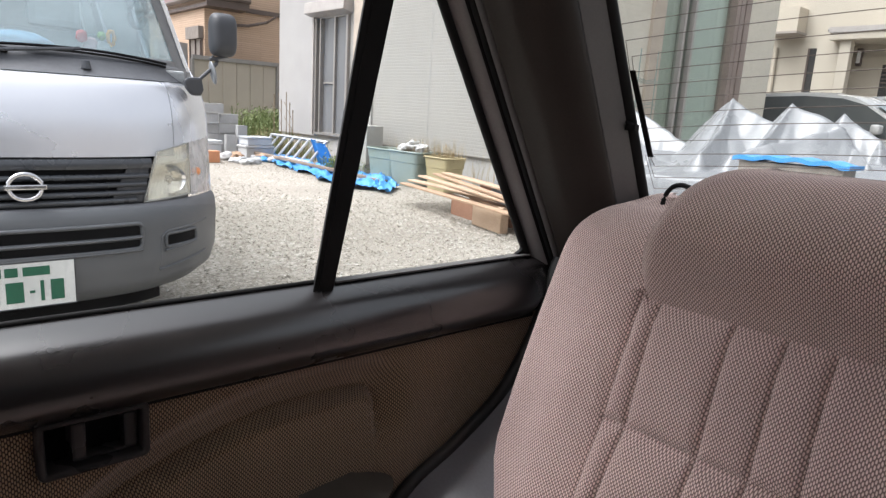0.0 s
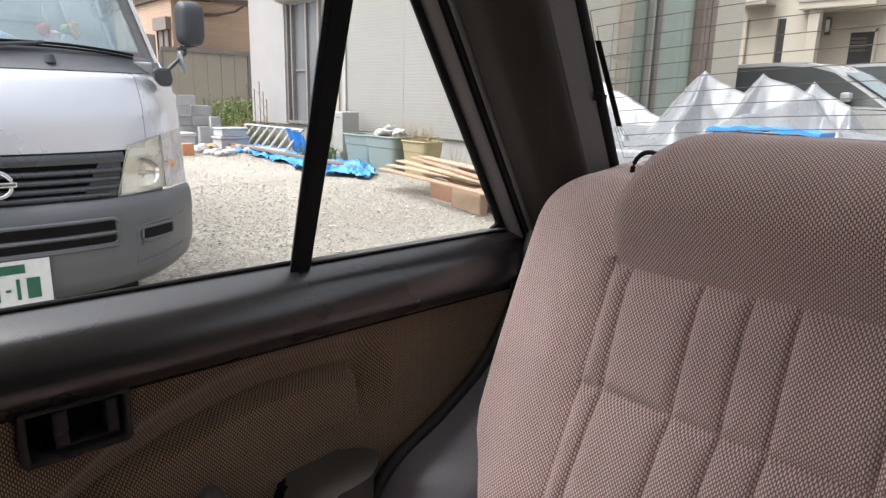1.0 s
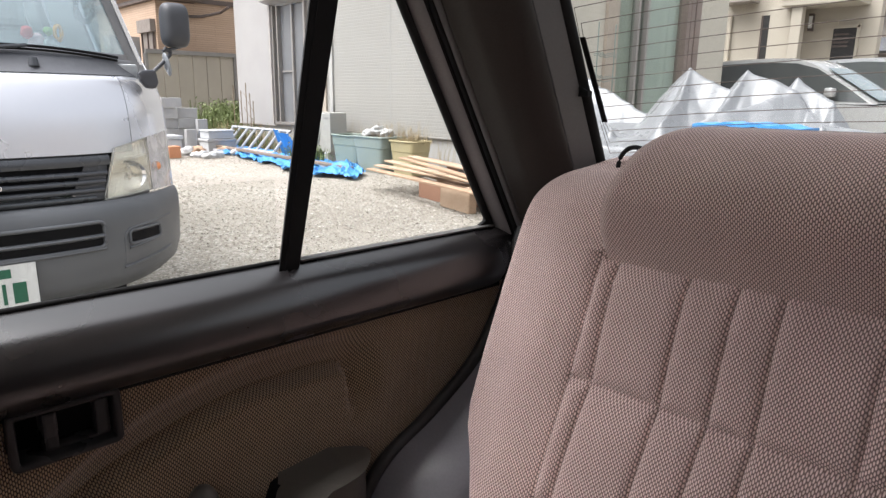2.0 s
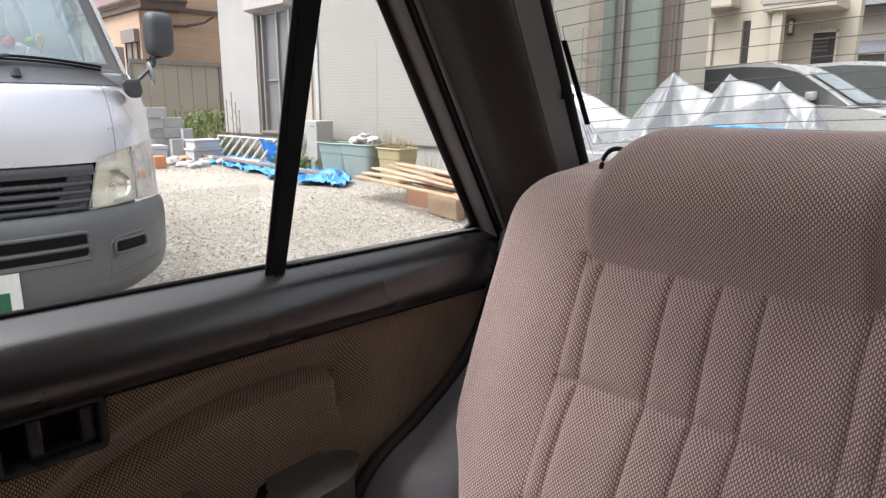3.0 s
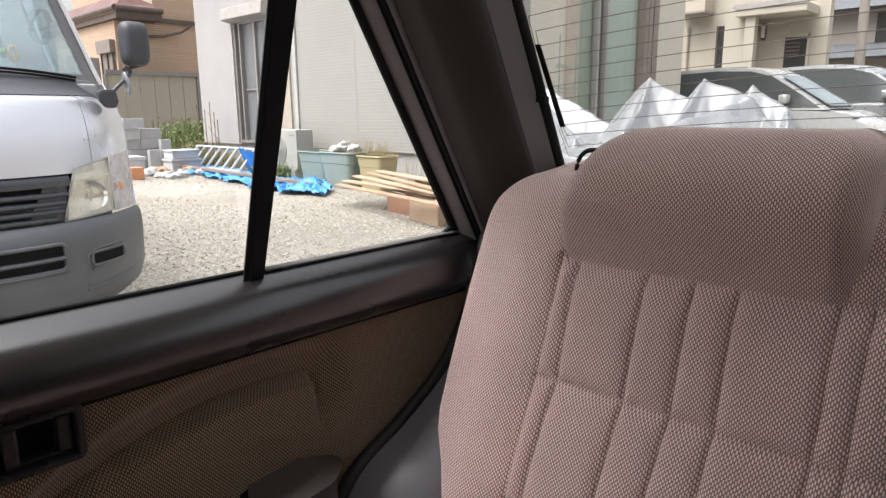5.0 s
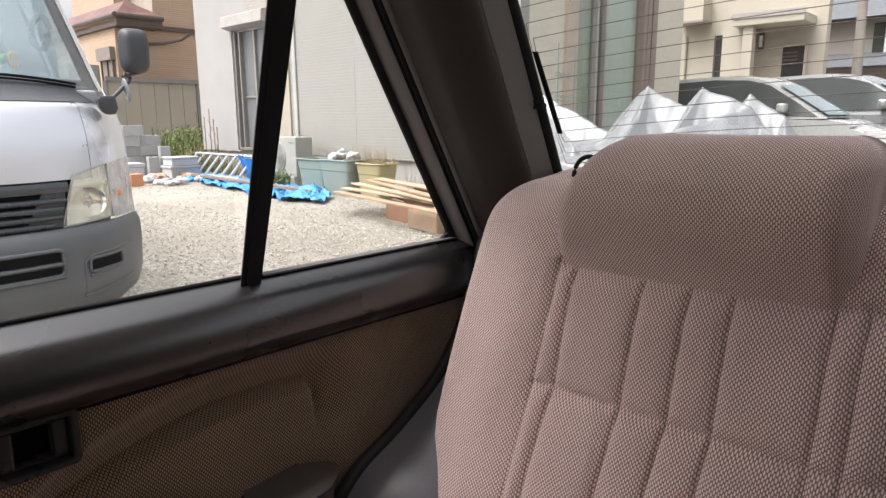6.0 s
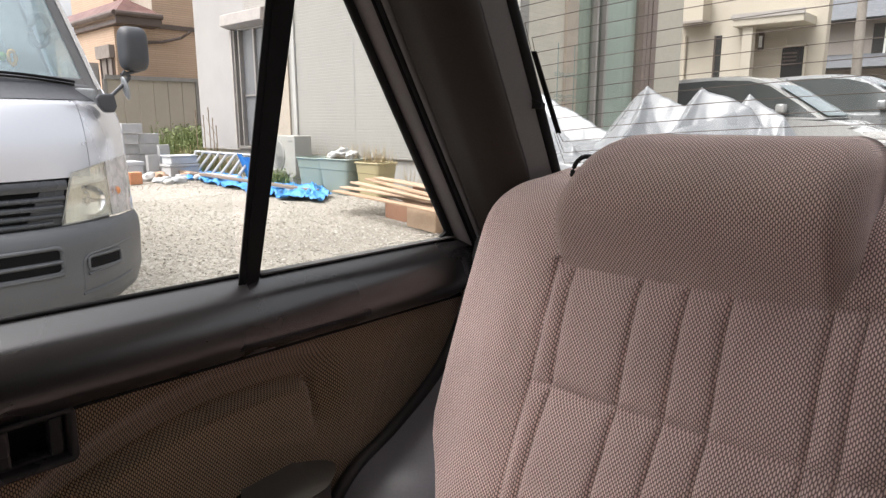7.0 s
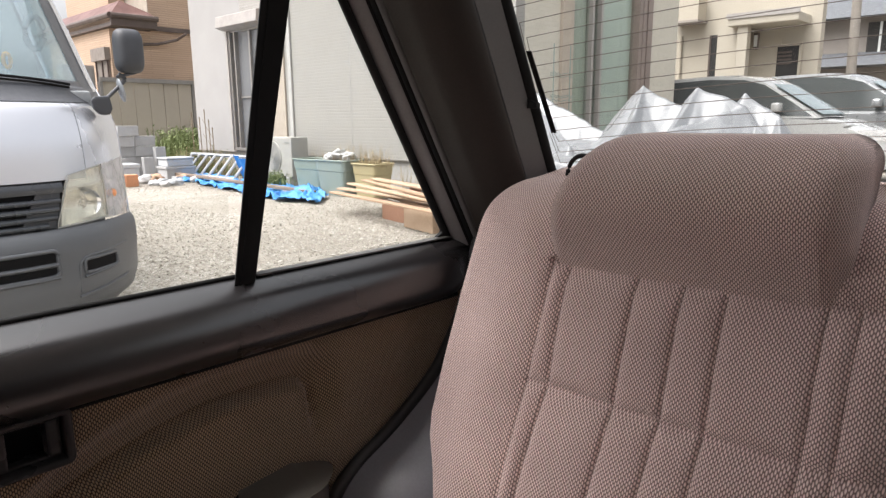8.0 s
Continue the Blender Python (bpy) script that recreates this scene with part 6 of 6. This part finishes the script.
def sheet_at(u, v):
    x, y = -5.0 + 4.0 * u, 4.9 + 1.9 * v
    z = 0.88 - 0.22 * abs(y - 5.9) - 0.10 * max(0, x + 1.6)
    wobble = 0.02 * noise.noise(Vector((x * 2.3, y * 2.3, 9)))
    for line in CRESTS:
        for a, b in zip(line, line[1:]):
            ex, ey = b[0] - a[0], b[1] - a[1]
            t = min(1, max(0, ((x - a[0]) * ex + (y - a[1]) * ey) / (ex * ex + ey * ey)))
            d = math.hypot(x - a[0] - ex * t, y - a[1] - ey * t)
            z = max(z, a[2] + (b[2] - a[2]) * t + wobble * min(1, d * 8) - d * 1.55 + 0.75 * min(d, 0.7) ** 2)
    fold = math.sin(13 * x + 5 * y + 4 * noise.noise(Vector((x * 1.4, y * 1.4, 5))))
    z += 0.012 * noise.noise(Vector((x * 3, y * 3, 0))) + 0.010 * fold * abs(fold) + 0.008 * noise.noise(Vector((x * 11, y * 8, 4)))
    edge = min(u, 1 - u, v, 1 - v)
    if edge < 0.05:
        z *= (edge / 0.05) ** 0.5
    return Vector((x, y, max(0.02, z)))


cover = part("cover_sheet", grid(300, 130, sheet_at), M_SHEET, None, "", smooth=True)
tagged(cover, "silver-grey plastic sheet draped in peaks over stored things", "cover sheet")
blue = part("blue_sheet", thicken(grid(60, 8, lambda u, v: (-2.36 + 0.80 * u, 4.88 + 0.30 * v, 0.922 - 0.02 * (2 * u - 1) ** 2 + 0.008 * math.sin(u * 25))), (0, 0, -0.03)), M_BLUETARP, None, "", smooth=False)
tagged(blue, "blue tarpaulin covering a low stack", "tarpaulin")
stack = thing("board_stack", "low stack of grey boards under a blue tarpaulin", "board stack", (-1.7, 4.95, 0))
for k in range(7):
    part("board", box(-2.32, -1.60, 4.91, 5.15, 0.126 * k, 0.126 * k + 0.118), M_POLE, stack, bevel=0.004)

# ---- parked cars ----


def parked_car(name, label, dx, dy, k, paint):
    """A one-box family car facing +x with its near flank at y = 0, before it is moved."""
    t = thing(name, label, "car", (dx, dy + 0.85 * k, 0))
    W = 1.7

    def P(x, y, z):
        return Vector((dx + x * k, dy + y * k, z * k))
    low = [(-4.6, 0.28), (-4.68, 0.55), (-4.62, 1.0), (-4.5, 1.08), (-1.25, 1.06), (-0.55, 0.93), (-0.15, 0.76), (0.0, 0.58), (0.02, 0.28)]
    body = bmesh.new()
    pr = spline([(x, 0, z) for x, z in low], 40)
    grid(40, 12, lambda u, v: P(pr[round(u * 40)].x - 0.22 * (2 * v - 1) ** 4 * (1 if u > 0.6 else 0.3), W * v, pr[round(u * 40)].z - 0.03 * (2 * v - 1) ** 8), body)
    for y in (0.0, W):
        f = [body.verts.new(P(p.x - 0.22 * (1 if i > 24 else 0.3), y, p.z - 0.03)) for i, p in enumerate(pr)]
        body.faces.new(f)
    part("body", body, paint, t, smooth=False)
    top = [(-4.5, 1.06), (-4.40, 1.62), (-4.1, 1.76), (-3.0, 1.82), (-2.3, 1.79), (-1.85, 1.66), (-0.95, 1.07)]
    tp = spline([(x, 0, z) for x, z in top], 30)
    cab = bmesh.new()

    def side(x, z):
        return 0.02 + 0.20 * max(0, (z - 1.06) / 0.7)
    grid(30, 12, lambda u, v: P(tp[round(u * 30)].x - 0.18 * (2 * v - 1) ** 2 * (1 if u > 0.6 else 0), side(0, tp[round(u * 30)].z) + (W - 2 * side(0, tp[round(u * 30)].z)) * v, tp[round(u * 30)].z - 0.02 * (2 * v - 1) ** 6), cab)
    for s in (0, 1):
        f = [cab.verts.new(P(p.x - 0.18 * (1 if i > 18 else 0), side(0, p.z) if not s else W - side(0, p.z), p.z - 0.02)) for i, p in enumerate(tp)]
        cab.faces.new(f)
    part("cabin", cab, paint, t, "painted roof and pillars", smooth=False)
    panes = [[(-4.34, 1.10), (-4.28, 1.60), (-4.0, 1.70), (-3.0, 1.745), (-2.4, 1.715), (-2.05, 1.62), (-1.52, 1.29), (-1.22, 1.08), (-2.3, 1.11)]]
    for pn_ in panes:
        for s in (0, 1):
            q_ = [P(x, (side(0, z) - 0.006) if not s else W - side(0, z) + 0.006, z) for x, z in pn_]
            part("window", prism(q_, (0, 0.01 * (1 if not s else -1), 0)), M_CARGLASS, t, "dark tinted side glass")
    scr = grid(8, 8, lambda u, v: P(-0.98 - 0.80 * v - 0.18 * (2 * (0.08 + 0.84 * u) - 1) ** 2 + 0.012, 0.10 + 0.10 * v + (W - 0.2 - 0.2 * v) * u, 1.10 + 0.51 * v + 0.012))
    part("windshield", thicken(scr, (0, 0, 0.008)), M_CARSCREEN, t, "windshield with its pale reflection put in the colour", smooth=True)
    c = P(-1.74, -0.10, 1.23)
    part("door_mirror", box(c.x - 0.07 * k, c.x + 0.07 * k, c.y - 0.12 * k, c.y + 0.11 * k, c.z - 0.075 * k, c.z + 0.075 * k), paint, t, smooth=True, bevel=0.04 * k)
    part("headlight", box(*(sorted((dx - 0.55 * k, dx - 0.15 * k))), dy + 0.01, dy + 0.35 * k, 0.70 * k, 0.86 * k), M_LENSCLEAR, t)
    for x in (-0.85, -3.7):
        for y in (0.10, W - 0.10):
            w_ = bmesh.new()
            bmesh.ops.create_cone(w_, cap_ends=True, segments=28, radius1=0.32 * k, radius2=0.32 * k, depth=0.2 * k, matrix=Matrix.Translation(P(x, y - 0.03 if y < 1 else y + 0.03, 0.32)) @ Matrix.Rotation(radians(90), 4, "X"))
            part("wheel", w_, M_TYRE, t)
    return t


parked_car("white_car", "white family minivan with dark tinted side windows", -1.75, 12.0, 1.0, M_WHITECAR)
parked_car("silver_car", "silver minivan parked behind the white one", -0.75, 15.2, 1.08, M_SILVERCAR)

# ---- cream house with a porch ----
cream = thing("cream_house", "cream rendered house with a flat porch roof", "house", (-7.5, 23, 0))
HY = 20.0
part("wall", box(-14.0, -4.95, HY, HY + 0.35, 0, 7.0), M_CREAM, cream)
part("rear_wall", box(-14.0, -7.2, HY + 0.35, 26.0, 0, 6.9), M_CREAM, cream)
part("porch_back", box(-6.85, -5.9, HY - 0.03, HY, 0.0, 3.2), M_CREAMDARK, cream)
porch = part("porch_roof", box(-7.0, -5.22, HY - 1.1, HY + 0.02, 3.52, 3.74), M_CREAM, cream, "flat cream porch roof", bevel=0.02)
part("porch_fascia", box(-7.02, -5.20, HY - 1.13, HY - 1.09, 3.70, 3.84), M_SHUTTERBOX, porch)
for x in (-6.62,):
    part("porch_column", box(x - 0.13, x + 0.13, HY - 1.0, HY - 0.74, 0, 3.52), M_CREAM, cream, "square cream column")
part("projection", box(-7.40, -6.86, HY - 0.7, HY, 0, 3.6), M_CREAM, cream)
part("gutter_pipe", tube([(-7.05, HY - 1.05, 3.8), (-6.85, HY - 1.05, 3.62), (-6.70, HY - 0.9, 3.5)], 0.05, 8), M_PLAINWALL, cream)
part("bay", box(-8.9, -8.05, HY - 0.6, HY + 0.02, 3.85, 4.5), M_CREAMDARK, cream)
part("canopy", box(-8.85, -8.0, HY - 0.7, HY, 3.80, 3.86), M_GREYHOUSE, cream)
window = part("window", box(-7.83, -7.47, HY - 0.03, HY + 0.04, 1.2, 3.45), M_DARKPANE, cream, "narrow dark window")
part("frame", box(-7.88, -7.83, HY - 0.05, HY + 0.04, 1.2, 3.45), M_EAVE, window)
lamp = part("wall_lamp", box(-6.60, -6.48, HY - 0.16, HY - 0.03, 2.95, 3.40), M_EAVE, cream, "black wall lantern", bevel=0.01)
part("lamp_glass", box(-6.585, -6.495, HY - 0.17, HY - 0.15, 3.02, 3.33), M_PLATE, lamp)
window = part("window", box(-5.98, -5.42, HY - 0.04, HY + 0.04, 1.4, 2.98), M_DARKPANE, cream, "dark window in a cream surround")
part("surround", box(-5.42, -5.36, HY - 0.08, HY + 0.02, 1.4, 3.04), M_CREAMDARK, window)
part("surround", box(-6.02, -5.36, HY - 0.08, HY + 0.02, 2.98, 3.06), M_CREAMDARK, window)
for z in (2.5, 2.6, 2.7, 2.8):
    part("blind_slat", box(-5.96, -5.60, HY - 0.06, HY - 0.045, z, z + 0.05), M_EAVE, window)
part("wall_pipe", tube([(-8.75, HY - 0.05, 0), (-8.75, HY - 0.05, 3.5)], 0.05, 8), M_CREAMDARK, cream)

# ---- grey-brown house and pole far behind ----
grey = thing("grey_house", "grey-brown two-storey house with grey tiled roof", "house", (-3.0, 36, 0))
part("wall", box(-7.9, 4.0, 31.0, 40.0, 0, 4.9), M_GREYHOUSE, grey)
part("roof", prism([(-8.6, 30.3, 4.9), (-8.6, 40.6, 4.9), (-8.6, 35.5, 7.4)], (13.2, 0, 0)), M_GREYROOF, grey, "grey tiled roof")
part("lower_roof", prism([(-8.0, 29.6, 3.0), (-8.0, 31.0, 3.0), (-8.0, 31.0, 3.6)], (12.0, 0, 0)), M_GREYROOF, grey)
for x in (-6.0, -4.6):
    w_ = part("window", box(x, x + 0.9, 30.94, 31.0, 3.5, 4.7), M_DARKPANE, grey, "white-framed upper window")
    part("frame", box(x + 0.40, x + 0.48, 30.90, 30.96, 3.5, 4.7), M_PLATE, w_)
    part("frame", box(x - 0.06, x + 0.96, 30.90, 30.96, 3.42, 3.5), M_PLATE, w_)
pole = thing("utility_pole", "weathered concrete utility pole", "utility pole", (-5.6, 27.0, 0))
part("shaft", tube([(-5.55, 27.0, 0), (-5.75, 27.0, 9.0)], [0.17, 0.13], 14), M_POLE, pole, smooth=True)
part("crossarm", box(-6.4, -4.9, 26.9, 27.05, 7.9, 8.0), M_POLE, pole)
